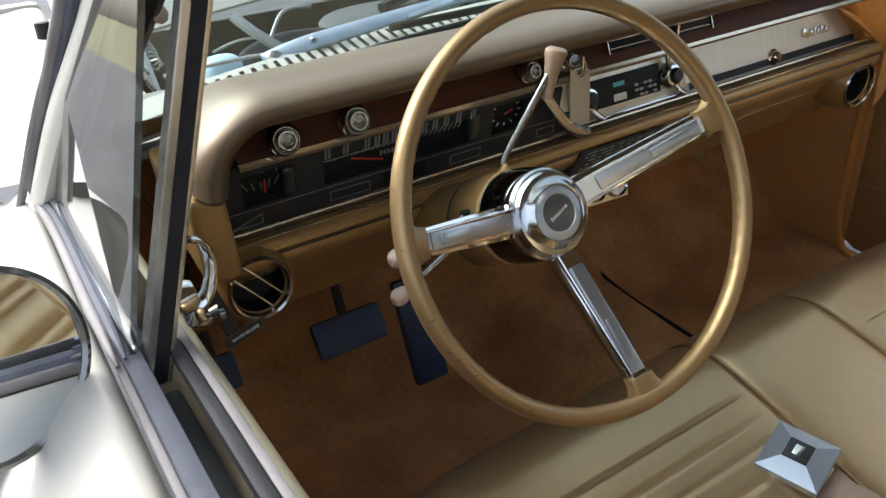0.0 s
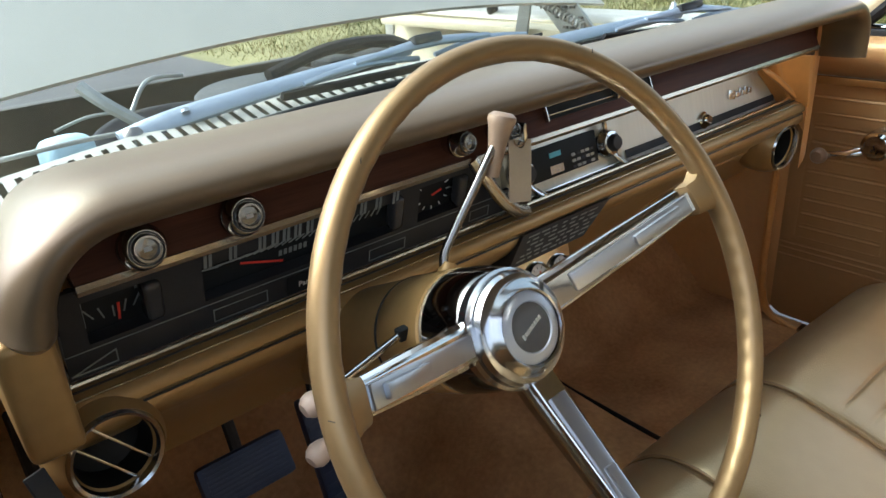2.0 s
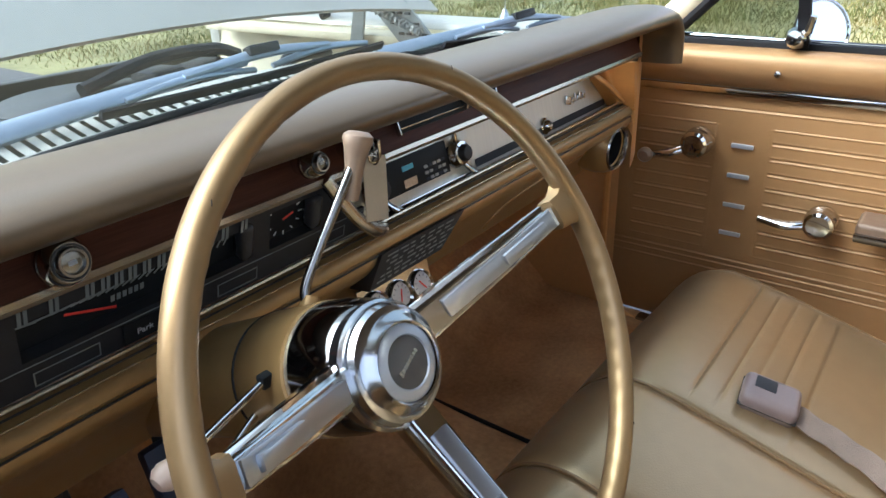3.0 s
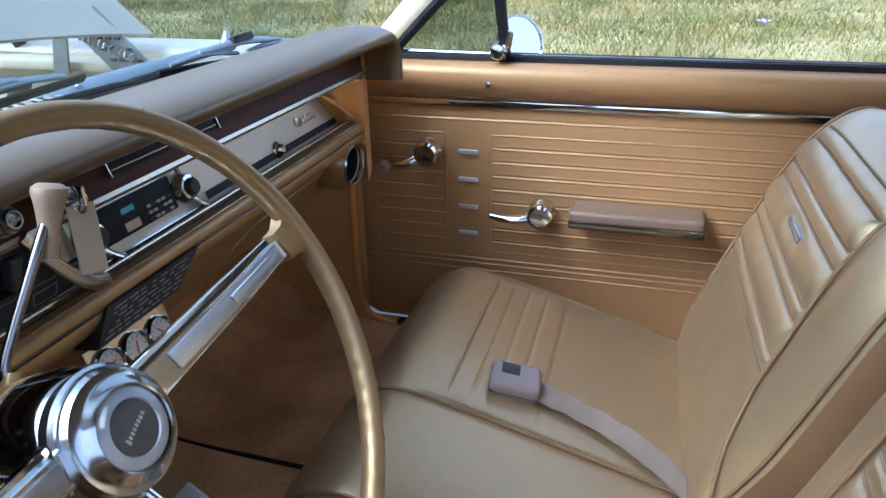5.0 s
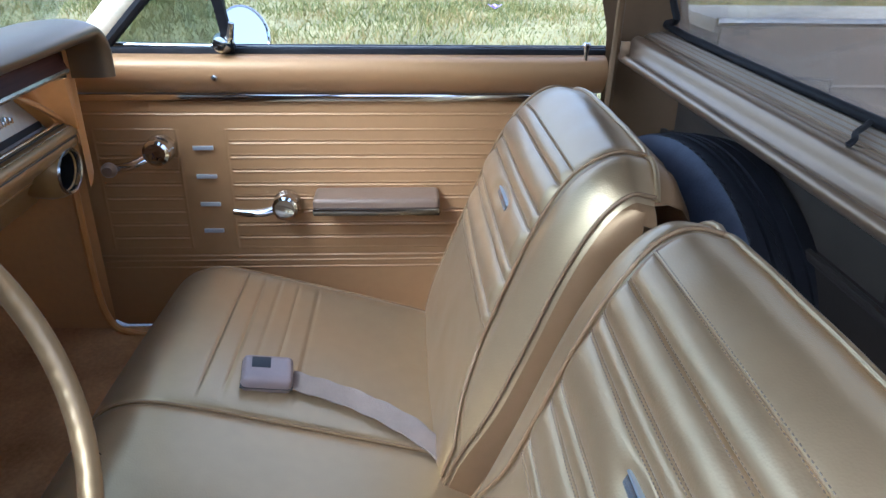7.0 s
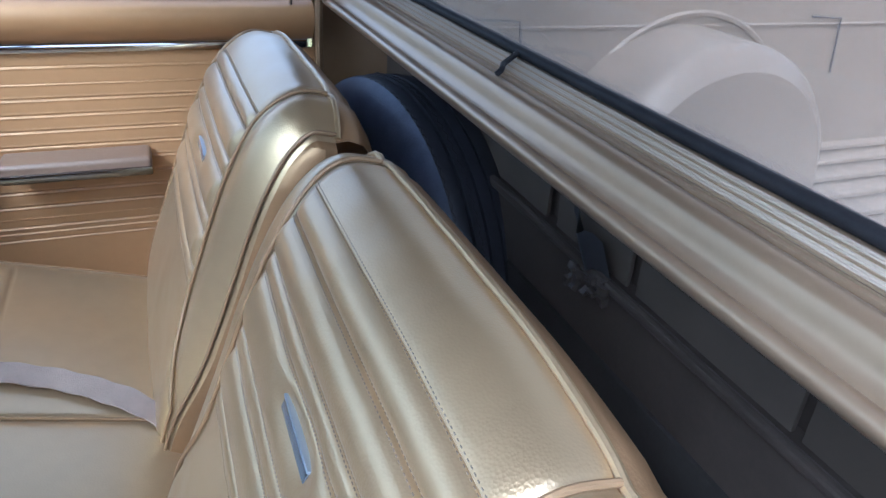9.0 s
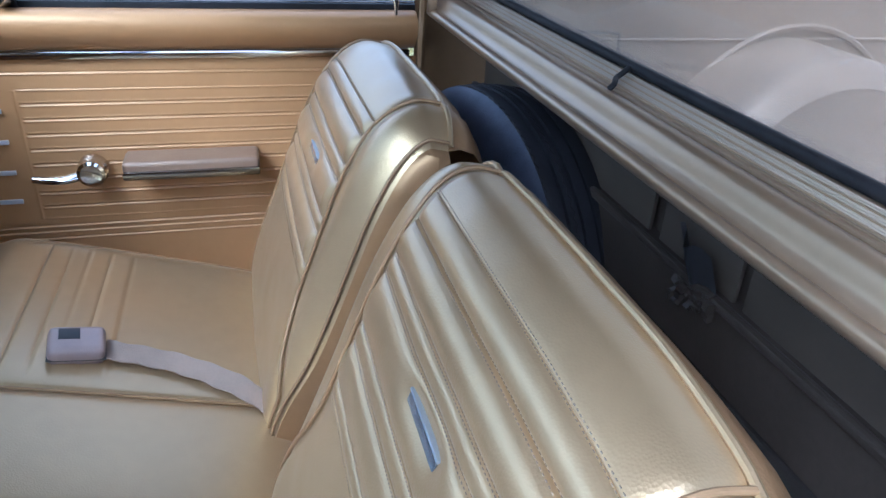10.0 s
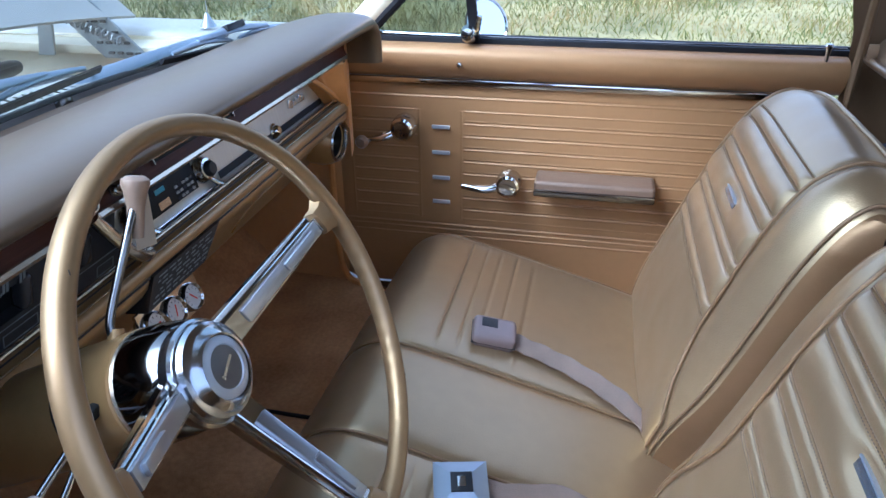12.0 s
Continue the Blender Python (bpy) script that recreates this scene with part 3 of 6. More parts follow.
def round_mirror(s, at, facing, label, narrow=1.0):
    m = thing("door_mirror", (s * 0.86, at[1], 0.80), label, "door mirror")
    f = axes(at, facing, (0, 0, 1)) @ Matrix.Diagonal((1.0, narrow, 1.0, 1))
    part("shell", lathe([(0, -0.007), (0.030, -0.018), (0.052, -0.006), (0.0595, 0.002), (0.060, 0.006), (0.057, 0.007), (0.0555, 0.003)], f, 48), CHROME if s > 0 else LEVER, m, "polished round shell")
    part("mirror_glass", lathe([(0.0556, 0.0032), (0, 0.0032)], f, 48), MIRROR, m, "round silvered glass")
    part("stem", tube(smooth_line([Vector(at) + Vector((s * 0.0, 0.012, -0.04)), Vector(at) + Vector((s * 0.015, 0.03, -0.075)), (s * 0.87, at[1] + 0.05, 0.845)], 5), 0.010, 10), CHROME, m)
    part("base", box((s * 0.875, at[1] + 0.05, 0.845), (0.05, 0.07, 0.016), 0.006), CHROME, m)


round_mirror(1, (0.875, -0.002, 0.906), (-0.66, -0.70, 0.30), "round chrome mirror on the passenger door", 1.0)
MIR, EYE0, AIM = Vector((-0.831, -0.044, 0.924)), Vector((-0.755, -0.459, 1.16)), Vector((-0.33, -0.49, 0.76))
round_mirror(-1, MIR, (EYE0 - MIR).normalized() + (AIM - MIR).normalized(), "round chrome mirror on the driver's door")

door = thing("door_2", (-0.80, -0.2, 0.25), "closed driver's door with its window wound down", "car door", "structure")
part("trim_panel", sheet(lambda y, z: (-PX + ribs_height(y, z), y, z), spaced(-0.74, 0.345, 40), spaced(0.285, 0.80, 90)), DOORVINYL, door)
SK = lambda y: -0.067 * (y + 0.20)
inner = smooth_line([(PX, 0, 0.816), (0.722, 0, 0.826), (0.707, 0, 0.845), (0.701, 0, 0.865), (0.703, 0, 0.880), (0.708, 0, 0.8865), (0.712, 0, 0.886)], 4)
bm = sheet(lambda y, i: (-inner[i][0] + SK(y), y, inner[i][2]), spaced(-0.735, 0.262, 30), range(len(inner)))
part("garnish", bm, SILL, door, "pale gold padded upper sill of the door")
part("strip", box((-0.730, -0.235, 0.808), (0.010, 1.04, 0.015), 0.004), CHROME, door, "bright chrome strip")
skin = smooth_line([(-0.760, 0, 0.872), (-0.768, 0, 0.884), (-0.785, 0, 0.887), (-0.81, 0, 0.874), (-0.85, 0, 0.838), (-0.90, 0, 0.77), (-0.94, 0, 0.68), (-0.95, 0, 0.5), (-0.93, 0, 0.28)], 4)
part("outer_skin", sheet(lambda y, i: (skin[i][0] + SK(y) * max(0, 1 - i / 16), y, skin[i][2] + 0.075 * max(0, (y - 0.08) / 0.27) ** 1.3 * math.exp(-(((skin[i][0] + 0.885) / 0.05) ** 2))), spaced(-0.76, 0.35, 30), range(len(skin))), WHITE, door, "white painted outer skin")


def sill_bar(x, z, w, h, y0, y1, mat, name, label=""):
    """A long bar of the window sill, along the slightly skewed belt line."""
    m = Matrix.Rotation(math.atan(0.067), 4, "Z")
    ym = (y0 + y1) / 2
    part(name, box((x + SK(ym), ym, z), (w, y1 - y0, h), min(w, h) * 0.3, m), mat, door, label)


sill_bar(-0.7135, 0.8895, 0.006, 0.008, -0.74, 0.0, CHANNEL, "inner_moulding", "dull inner belt moulding")
sill_bar(-0.7215, 0.8890, 0.009, 0.012, -0.74, -0.03, RUBBER, "inner_seal")
# near-black bar fills the slot in place of its deep shade
sill_bar(-0.7335, 0.8450, 0.016, 0.020, -0.74, -0.03, DIAL, "window_slot", "black filler for the shade in the window slot")
sill_bar(-0.7470, 0.8890, 0.013, 0.014, -0.74, -0.02, GREYRUBBER, "outer_seal", "grey rubber window seal")
sill_bar(-0.7560, 0.8870, 0.005, 0.008, -0.74, -0.02, CHANNEL, "belt_moulding")
vent_window(-1, door)
h = part("vent_crank", lathe([(0, 0.008), (0.008, 0.0075), (0.011, 0.003), (0.012, -0.006)], axes((-0.716, -0.030, 0.920), (1, 0, 0.2)), 20), CHROME, door, "curved chrome vent window handle")
part("crank_arm", tube(smooth_line([(-0.716, -0.030, 0.912), (-0.706, -0.030, 0.913), (-0.698, -0.031, 0.926), (-0.695, -0.031, 0.943), (-0.699, -0.033, 0.956), (-0.705, -0.035, 0.961)], 5), [0.006] * 5 + [0.0056] * 6 + [0.005] * 8 + [0.004] * 7, 10, flat=0.6), CHROME, h)
part("crank_foot", box((-0.714, -0.030, 0.905), (0.014, 0.012, 0.014), 0.004), CHROME, h)
part("winder_knob", lathe([(0, 0.020), (0.008, 0.019), (0.0105, 0.014), (0.008, 0.006), (0.011, 0.0), (0.008, -0.02)], axes((-0.692, 0.128, 0.802), (1, 0, 0)), 20), LEVER, door, "small metal winder knob")

# ---- dashboard ----
dash = thing("dashboard", (0, 0.3, 0.70), "gold dashboard with padded top, wood band and black instrument panel", "dashboard")


def dash_pad():
    """A rolled pad that turns down at both ends of the dash."""
    path = [(0.540, 0.886), (0.540, 0.910)] + [(0.508 + 0.032 * math.cos(a), 0.918 + 0.032 * math.sin(a)) for a in spaced(0.2, 1.57, 8)]
    path += [(x, 0.950) for x in spaced(0.49, -0.56, 30)]
    path += [(-0.580 + 0.052 * math.cos(a), 0.898 + 0.052 * math.sin(a)) for a in spaced(1.50, 3.05, 14)] + [(-0.634, 0.896), (-0.634, 0.892)]
    sec = smooth_line([(0.30, 0.0, 0), (0.205, -0.001, 0), (0.170, 0.001, 0), (0.153, 0.010, 0), (0.152, 0.021, 0), (0.170, 0.031, 0), (0.205, 0.0345, 0), (0.26, 0.029, 0), (0.32, 0.014, 0), (0.39, -0.006, 0), (0.40, -0.02, 0)], 4)
    bm = bmesh.new()
    rings = []
    for i, (x, z) in enumerate(path):
        a, b = path[max(i - 1, 0)], path[min(i + 1, len(path) - 1)]
        dx, dz = b[0] - a[0], b[1] - a[1]
        l = math.hypot(dx, dz)
        nx, nz = dz / l, -dx / l
        k = 0.86 if i == len(path) - 1 else 1.0
        rings.append([bm.verts.new((x + nx * p[1] * k, p[0] + (0.01 if k < 1 else 0), z + nz * p[1] * k)) for p in sec])
    for a, b in zip(rings, rings[1:]):
        for j in range(len(sec)):
            q = (j + 1) % len(sec)
            bm.faces.new((a[j], a[q], b[q], b[j]))
    bm.faces.new(rings[0])
    bm.faces.new(rings[-1][::-1])
    return bm


part("pad", dash_pad(), PAD, dash, "padded gold vinyl dash top")
part("wood_band", extrude_x([(0.207, 0.905), (0.232, 0.962), (0.25, 0.962), (0.225, 0.905)], -0.612, 0.515), WOOD, dash, "dark wood-grain band")
part("upper_trim", extrude_x([(0.206, 0.900), (0.204, 0.904), (0.206, 0.908), (0.222, 0.910), (0.285, 0.892), (0.280, 0.888)], -0.612, 0.512), WARM, dash, "warm satin metal moulding under the wood band")
part("end_cheek", box((-0.6545, 0.275, 0.848), (0.037, 0.190, 0.095), 0.009, seg=3), GOLD, dash, "gold painted end cheek")
part("dash_top", sheet(lambda u, v: (u * 0.725, lerp(0.34, 0.449 - 0.11 * u * u, v), lerp(0.934, 0.929 - 0.02 * u * u, v)), spaced(-0.97, 0.97, 20), [0, 0.5, 1]), PAD, dash, "dark vinyl top behind the pad")
low = [(0.275, 0.803), (0.258, 0.812), (0.240, 0.8165), (0.228, 0.8155), (0.220, 0.812), (0.216, 0.806), (0.2155, 0.800), (0.219, 0.796), (0.2165, 0.792), (0.2165, 0.786), (0.221, 0.778), (0.232, 0.768), (0.256, 0.750), (0.285, 0.712), (0.312, 0.672), (0.322, 0.672), (0.33, 0.72), (0.33, 0.79)]
part("lower_panel", extrude_x(low, -0.648, 0.516, 8), GOLD, dash, "gold painted lower dash panel")
part("lower_trim", tube([(-0.648, 0.2375, 0.8190), (0.510, 0.2375, 0.8190)], 0.0026, 8), WARM, dash, "thin bright bead")
part("lower_trim", tube([(-0.648, 0.2165, 0.7955), (0.512, 0.2165, 0.7955)], 0.0011, 6), SOOT, dash, "dark groove line")
for k, mat in ((0.30, SOOT), (0.52, CHROME), (0.74, SOOT)):
    part("trim_line", tube([(-0.19, lerp(0.222, 0.285, k), lerp(0.9112, 0.8932, k)), (0.430, lerp(0.222, 0.285, k), lerp(0.9112, 0.8932, k))], 0.0014, 6), mat, dash, "fine line along the moulding")
for y, z, mat in ((0.2300, 0.8172, SOOT), (0.2215, 0.8140, WARM)):
    part("trim_line", tube([(-0.640, y, z), (0.508, y, z)], 0.0010, 6), mat, dash, "fine line along the lower lip")

# instrument panel: black plate with three openings, faces set back behind it
TOPP, BOTP = Vector((0, 0.2200, 0.900)), Vector((0, 0.2400, 0.8215))


def on_panel(x, f, back=0.0):
    """A point of the instrument panel: x, the share f of its height from the bottom, and metres behind it."""
    p = BOTP.lerp(TOPP, f)
    return Vector((x, p.y + back, p.z + back * 0.25))


def plate(x0, x1, f0, f1, bm, back=0.0, t=0.004, skew=0.0):
    return slab([on_panel(x0 + skew * f0, f0, back), on_panel(x1 + skew * f0, f0, back), on_panel(x1 + skew * f1, f1, back), on_panel(x0 + skew * f1, f1, back)], -t, bm)


panel = part("instrument_panel", plate(-0.632, -0.165, 0.0, 0.34, bmesh.new()), BLACK, dash, "black instrument panel with recessed dials", smooth=False)
for x0, x1, f0, f1 in ((-0.632, -0.215, 0.86, 1.0), (-0.632, -0.611, 0.34, 0.86), (-0.556, -0.520, 0.34, 0.86), (-0.520, -0.318, 0.79, 0.86), (-0.318, -0.297, 0.34, 0.86), (-0.238, -0.190, 0.34, 0.86)):
    part("panel_section", plate(x0, x1, f0, f1, bmesh.new()), BLACK, panel, smooth=False)
for x0, x1, f1 in ((-0.611, -0.556, 0.86), (-0.520, -0.318, 0.79), (-0.297, -0.238, 0.86)):
    bm = bmesh.new()
    plate(x0 - 0.004, x1 + 0.004, 0.30, f1 + 0.04, bm, 0.0125)
    d = part("dial", bm, DIAL, panel, "black dial face set back", smooth=False)
    d = bmesh.new()
    for q, w in (((x0, 0.34), (x1, 0.34)), ((x1, 0.34), (x1, f1)), ((x1, f1), (x0, f1)), ((x0, f1), (x0, 0.34))):
        (xa, fa), (xb, fb) = q, w
        slab([on_panel(xa, fa), on_panel(xb, fb), on_panel(xb, fb, 0.014), on_panel(xa, fa, 0.014)], 0.0012, d)
    part("dial_well", d, BLACK, panel, smooth=False)


def mark(x, f, dx, df, w, bm, back=0.0118):
    """A painted line on a dial face from (x, f) along (dx, df)."""
    a, b = on_panel(x, f, back), on_panel(x + dx, f + df, back)
    n = (b - a).cross(Vector((0, -1, 0))).normalized() * w
    slab([a - n, a + n, b + n, b - n], 0.0005, bm)


bm = bmesh.new()
for i in range(5):
    u = i / 4 - 0.5
    mark(-0.586 + u * 0.030, 0.46 + 0.10 * abs(u), u * 0.012, 0.13, 0.0006, bm)
mark(-0.608, 0.44, 0, 0.34, 0.0007, bm)
mark(-0.567, 0.70, 0, 0.08, 0.0010, bm)
part("fuel_marks", bm, DIM, panel, smooth=False)
bm = bmesh.new()
for i in range(27):
    u = i / 26
    a = -0.10 + 1.15 * u
    l = (0.012 if i % 2 else 0.016) * (1 - 0.2 * u)
    mark(-0.516 + u * 0.178, 0.63 - 0.06 * u, l * math.cos(a), l * math.sin(a) / 0.081, 0.0006, bm)
part("speed_marks", bm, DIM, panel, smooth=False)
bm = bmesh.new()
for i in range(12):
    a = i * math.pi / 6
    mark(-0.268 + 0.018 * math.cos(a), 0.60 + 0.19 * math.sin(a), 0.005 * math.cos(a), 0.05 * math.sin(a), 0.0006, bm)
part("clock_marks", bm, MARK, panel, smooth=False)
for x, f, dx, df in ((-0.583, 0.42, 0.001, 0.20), (-0.481, 0.57, 0.040, -0.16), (-0.270, 0.58, 0.012, 0.05)):
    bm = bmesh.new()
    mark(x, f, dx, df, 0.0010, bm, 0.0105)
    part("needle", bm, RED, panel, "red needle", smooth=False)
FACE = lambda x, f, back=-0.0045: axes(on_panel(x, f, back), (0, -0.97, -0.24))
for x in (-0.520, -0.4985, -0.4725, -0.4605, -0.450, -0.439, -0.427, -0.4145, -0.400, -0.386, -0.371, -0.354, -0.334):
    for k in (-0.0021, 0.0021):
        part("numeral", plate(x + k - 0.0013, x + k + 0.0013, 0.80, 0.95, bmesh.new(), -0.0042, 0.0004, 0.006), DIM, panel, smooth=False)
bm = bmesh.new()
for k in range(6):
    plate(-0.447 + k * 0.005, -0.4438 + k * 0.005, 0.47, 0.54, bm, 0.0116, 0.0004, 0.006)
part("odometer", bm, DIM, panel, "small odometer figures as bars", smooth=False)
part("numeral", letters("FUEL", 0.006, FACE(-0.588, 0.76, 0.0118)), MARK, panel, smooth=False)
part("numeral", letters("Park", 0.0080, FACE(-0.4275, 0.16)), GREYMARK, panel, smooth=False)
part("gear_window", plate(-0.446, -0.392, 0.05, 0.30, bmesh.new(), -0.0042, 0.0004), DIAL, panel, smooth=False)
for x in (-0.5555, -0.320, -0.2365):
    part("hood_post", box(on_panel(x, 0.62, 0.002) + Vector((-0.004, 0, 0)), (0.015, 0.016, 0.036), 0.006, Matrix.Rotation(0.25, 4, "X"), seg=4), GLOSSBLACK, panel, "rounded glossy black post")
bm = bmesh.new()
for q in ((-0.628, 0.10, 0.034, 0.0), (-0.594, 0.10, 0.0, 0.15), (-0.594, 0.25, -0.034, -0.15)):
    mark(*q, 0.0005, bm, -0.0046)
part("turn_signal_arrow", bm, DIM, panel, "thin outlined arrow window", smooth=False)
for x, w in ((-0.490, 0.050), (-0.335, 0.044), (-0.212, 0.028)):
    bm = bmesh.new()
    for xa, xb, fa, fb in ((x - w / 2, x + w / 2, 0.09, 0.10), (x - w / 2, x + w / 2, 0.24, 0.25), (x - w / 2, x - w / 2 + 0.001, 0.09, 0.25), (x + w / 2 - 0.001, x + w / 2, 0.09, 0.25)):
        plate(xa, xb, fa, fb, bm, -0.0042, 0.0004)
    part("warning_lamp", bm, DIM, panel, "thin outlined warning lamp window", smooth=False)
bm = bmesh.new()
plate(-0.632, -0.165, 0.335, 0.345, bm, -0.0042, 0.0004)
part("panel_line", bm, DIM, panel, smooth=False)
part("panel_divider", tube(smooth_line([(-0.243, 0.206, 0.908), (-0.229, 0.203, 0.885), (-0.205, 0.205, 0.855), (-0.176, 0.212, 0.831), (-0.150, 0.222, 0.820)], 5), 0.0085, 10, flat=0.8), BRUSHED, dash, "curved bright moulding beside the radio")
part("panel_edge", tube([(-0.6325, 0.236, 0.822), (-0.630, 0.216, 0.903)], 0.003, 6), CHROME, dash)

# silver fascia on the passenger side, set back under the moulding
part("fascia", slab([(-0.20, 0.282, 0.892), (-0.20, 0.262, 0.800), (0.475, 0.262, 0.800), (0.44, 0.282, 0.892)], 0.006), SILVER, dash, "silver panel beside the glovebox", smooth=False)
GF = lambda x, f, d=0.0: Vector((x, lerp(0.2575, 0.2760, f) - d, lerp(0.8120, 0.8880, f) + d * 0.2))
quad = lambda x0, x1, f0, f1, d, k=0.0: [GF(x0, f1, d), GF(x0, f0, d), GF(x1 + k * (1 - f0), f0, d), GF(x1 + k * (1 - f1), f1, d)]
gb = part("glovebox_door", slab(quad(0.078, 0.430, 0.0, 1.0, 0.0, 0.075), -0.004), SILVER, dash, "silver glovebox door with a dark pinstripe", smooth=False)
part("pinstripe", slab(quad(0.084, 0.432, 0.90, 0.925, 0.001), 0.0006), SOOT, gb, smooth=False)
part("pinstripe", slab(quad(0.084, 0.490, 0.06, 0.20, 0.001), 0.0006), BLACK, gb, "dark lower stripe", smooth=False)
part("lock_button", lathe([(0, 0.012), (0.006, 0.012), (0.009, 0.009), (0.010, 0.004), (0.013, 0.002), (0.014, -0.004)], axes(GF(0.278, 0.20), (0, -0.97, 0.22)), 24), CHROME, gb, "chrome glovebox button")
bm = bmesh.new()
x = 0.352
for i, (w, h) in enumerate(((0.018, 0.014), (0.009, 0.009), (0.006, 0.014), (0.006, 0.009), (0.010, 0.013), (0.009, 0.009))):
    box(GF(x + w / 2, 0.40 + 0.5 * h / 0.076, 0.002), (w, 0.003, h), 0.0012, Matrix.Rotation(-0.2, 4, "X") @ Matrix.Rotation(0.25, 4, "Y"), bm)
    x += w + 0.002
part("badge", bm, BRUSHED, gb, "slanted chrome script badge drawn as bars")
def fascia_end(u, v):
    """The flared end: a rounded fold along the glovebox edge, then a plane that runs out to the door."""
    x = lerp(0.428 + 0.078 * (1 - v), 0.520, u)
    y = lerp(lerp(0.2575, 0.276, v), 0.212, min(1, u * 1.3) ** 0.8)
    return (x, y - 0.013 * math.exp(-(((u - 0.16) / 0.13) ** 2)) * (0.4 + 0.6 * v), lerp(0.806, 0.892, v))


# raised bead whose bright colour draws the highlight on the fold
part("fascia_fold", tube(smooth_line([(0.418, 0.254, 0.884), (0.455, 0.243, 0.862), (0.495, 0.235, 0.834), (0.528, 0.232, 0.815)], 6), [0.003] * 3 + [0.0065] * 11 + [0.009] * 5, 12, flat=0.7), LITCOPPER, dash, "rounded fold at the glovebox end with its highlight in the colour")
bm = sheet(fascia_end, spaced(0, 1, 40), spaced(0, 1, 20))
part("fascia_end", bm, LITCOPPER, dash, "copper-gold flared end of the fascia, coloured as if lit")
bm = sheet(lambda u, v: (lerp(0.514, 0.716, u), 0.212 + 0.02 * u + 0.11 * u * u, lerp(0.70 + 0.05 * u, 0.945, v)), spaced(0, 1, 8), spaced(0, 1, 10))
part("end_cheek", bm, LITCOPPER, dash, "copper-gold dash end")


def round_vent(at, facing, r, label, bars=(-0.28, 0.22)):
    """A louvred air outlet in a flared housing."""
    f = axes(at, facing)
    v = part("air_vent", lathe([(r * 0.86, -0.004), (r, 0.002), (r * 1.06, 0.004), (r * 1.10, 0.0), (r * 1.22, -0.008), (r * 1.32, -0.025), (r * 1.30, -0.05)], f, 40), GOLD, dash, label)
    part("ring", lathe([(r * 0.89, 0.0), (r * 0.92, 0.006), (r * 0.99, 0.0075), (r * 1.05, 0.004), (r * 1.05, -0.004)], f, 40), CAPCHROME, v, "chrome ring")
    part("bowl", lathe([(r * 0.92, 0.0), (r * 0.8, -0.03), (0, -0.045)], f, 32), DIAL, v, "dark inside of the outlet")
    spin = Matrix.Rotation(-0.92, 4, "Z")
    for o in bars:
        w = r * 0.86 * math.sqrt(1 - o * o)
        part("louvre", box((0, 0, 0), (2 * w, 0.0022, 0.0030), 0.0006, f @ spin @ Matrix.Translation((0, o * r, -0.003))), BRUSHED, v, "thin bright louvre")


round_vent((-0.6195, 0.205, 0.770), (0.06, -0.98, 0.08), 0.0345, "round louvred air outlet with chrome ring")
round_vent((0.475, 0.226, 0.746), (-0.05, -0.98, -0.05), 0.038, "round dark air outlet with chrome ring", ())


def dash_knob(at, r, name, label):
    f = axes(at, (0, -0.98, 0.20))
    k = part(name, lathe([(0, 0.0275), (r * 0.42, 0.0275), (r * 0.48, 0.0305), (r * 0.58, 0.0305), (r * 0.66, 0.0265), (r * 0.80, 0.0265), (r * 0.92, 0.023), (r, 0.016), (r * 1.0, 0.010), (r * 0.85, 0.006), (r * 0.75, 0.0), (r * 0.75, -0.03)], f, 36), CHROME, dash, label)
    part("bezel", lathe([(r * 0.9, -0.010), (r * 1.18, -0.012), (r * 1.25, -0.007), (r * 1.2, -0.032)], f, 32), CHROME, k)
    part("dark_ring", lathe([(r * 0.68, 0.0272), (r * 0.76, 0.0272)], f, 32), BLACK, k, "dark ring")
    part("insert", lathe([(r * 0.42, 0.0280), (r * 0.2, 0.0285), (0, 0.0285)], f, 24), LEVER, k, "grey symbol insert")
    part("symbol", box((0, 0, 0), (r * 0.34, r * 0.2, 0.0006), 0, f @ Matrix.Translation((0, 0, 0.0288))), GREYMARK, k, "pale symbol", smooth=False)
    part("knurl", lathe([(r * 0.99, 0.0158), (r * 1.04, 0.015), (r * 1.04, 0.0115), (r * 0.99, 0.0108)], f, 36), LEVER, k, "knurled edge")


dash_knob((-0.565, 0.212, 0.922), 0.0165, "lamp_knob", "round chrome headlamp knob")
dash_knob((-0.488, 0.212, 0.923), 0.0165, "wiper_knob", "round chrome wiper knob")
dash_knob((-0.262, 0.214, 0.926), 0.013, "choke_knob", "round chrome knob")
dash_knob((-0.205, 0.214, 0.926), 0.012, "ignition_switch", "chrome ignition switch")
g = part("centre_vent", box((-0.033, 0.222, 0.935), (0.186, 0.012, 0.036), 0.002, Matrix.Rotation(-0.36, 4, "X")), DIAL, dash, "black slotted centre air outlet")
for i in range(3):
    part("slat", box((-0.033, 0.2130 + 0.0036 * i, 0.9255 + 0.0095 * i), (0.180, 0.005, 0.0014), 0.0004), BRUSHED, g)
for x in (-0.127, 0.061):
    part("end_bar", box((x, 0.2155, 0.935), (0.002, 0.006, 0.034), 0.0006, Matrix.Rotation(-0.36, 4, "X")), BRUSHED, g)
part("slider", box((-0.010, 0.209, 0.933), (0.004, 0.010, 0.020), 0.001), CHROME, g)
part("stowage_edge", tube(smooth_line([(0.16, 0.2995, 0.690), (0.175, 0.2825, 0.715), (0.215, 0.2690, 0.733), (0.30, 0.2628, 0.741), (0.50, 0.2620, 0.742)], 6), 0.0020, 6), GOLD, dash, "pressed edge in the lower panel")

# radio
radio = thing("radio", (-0.04, 0.26, 0.80), "silver car radio with black display and knobs", "radio")
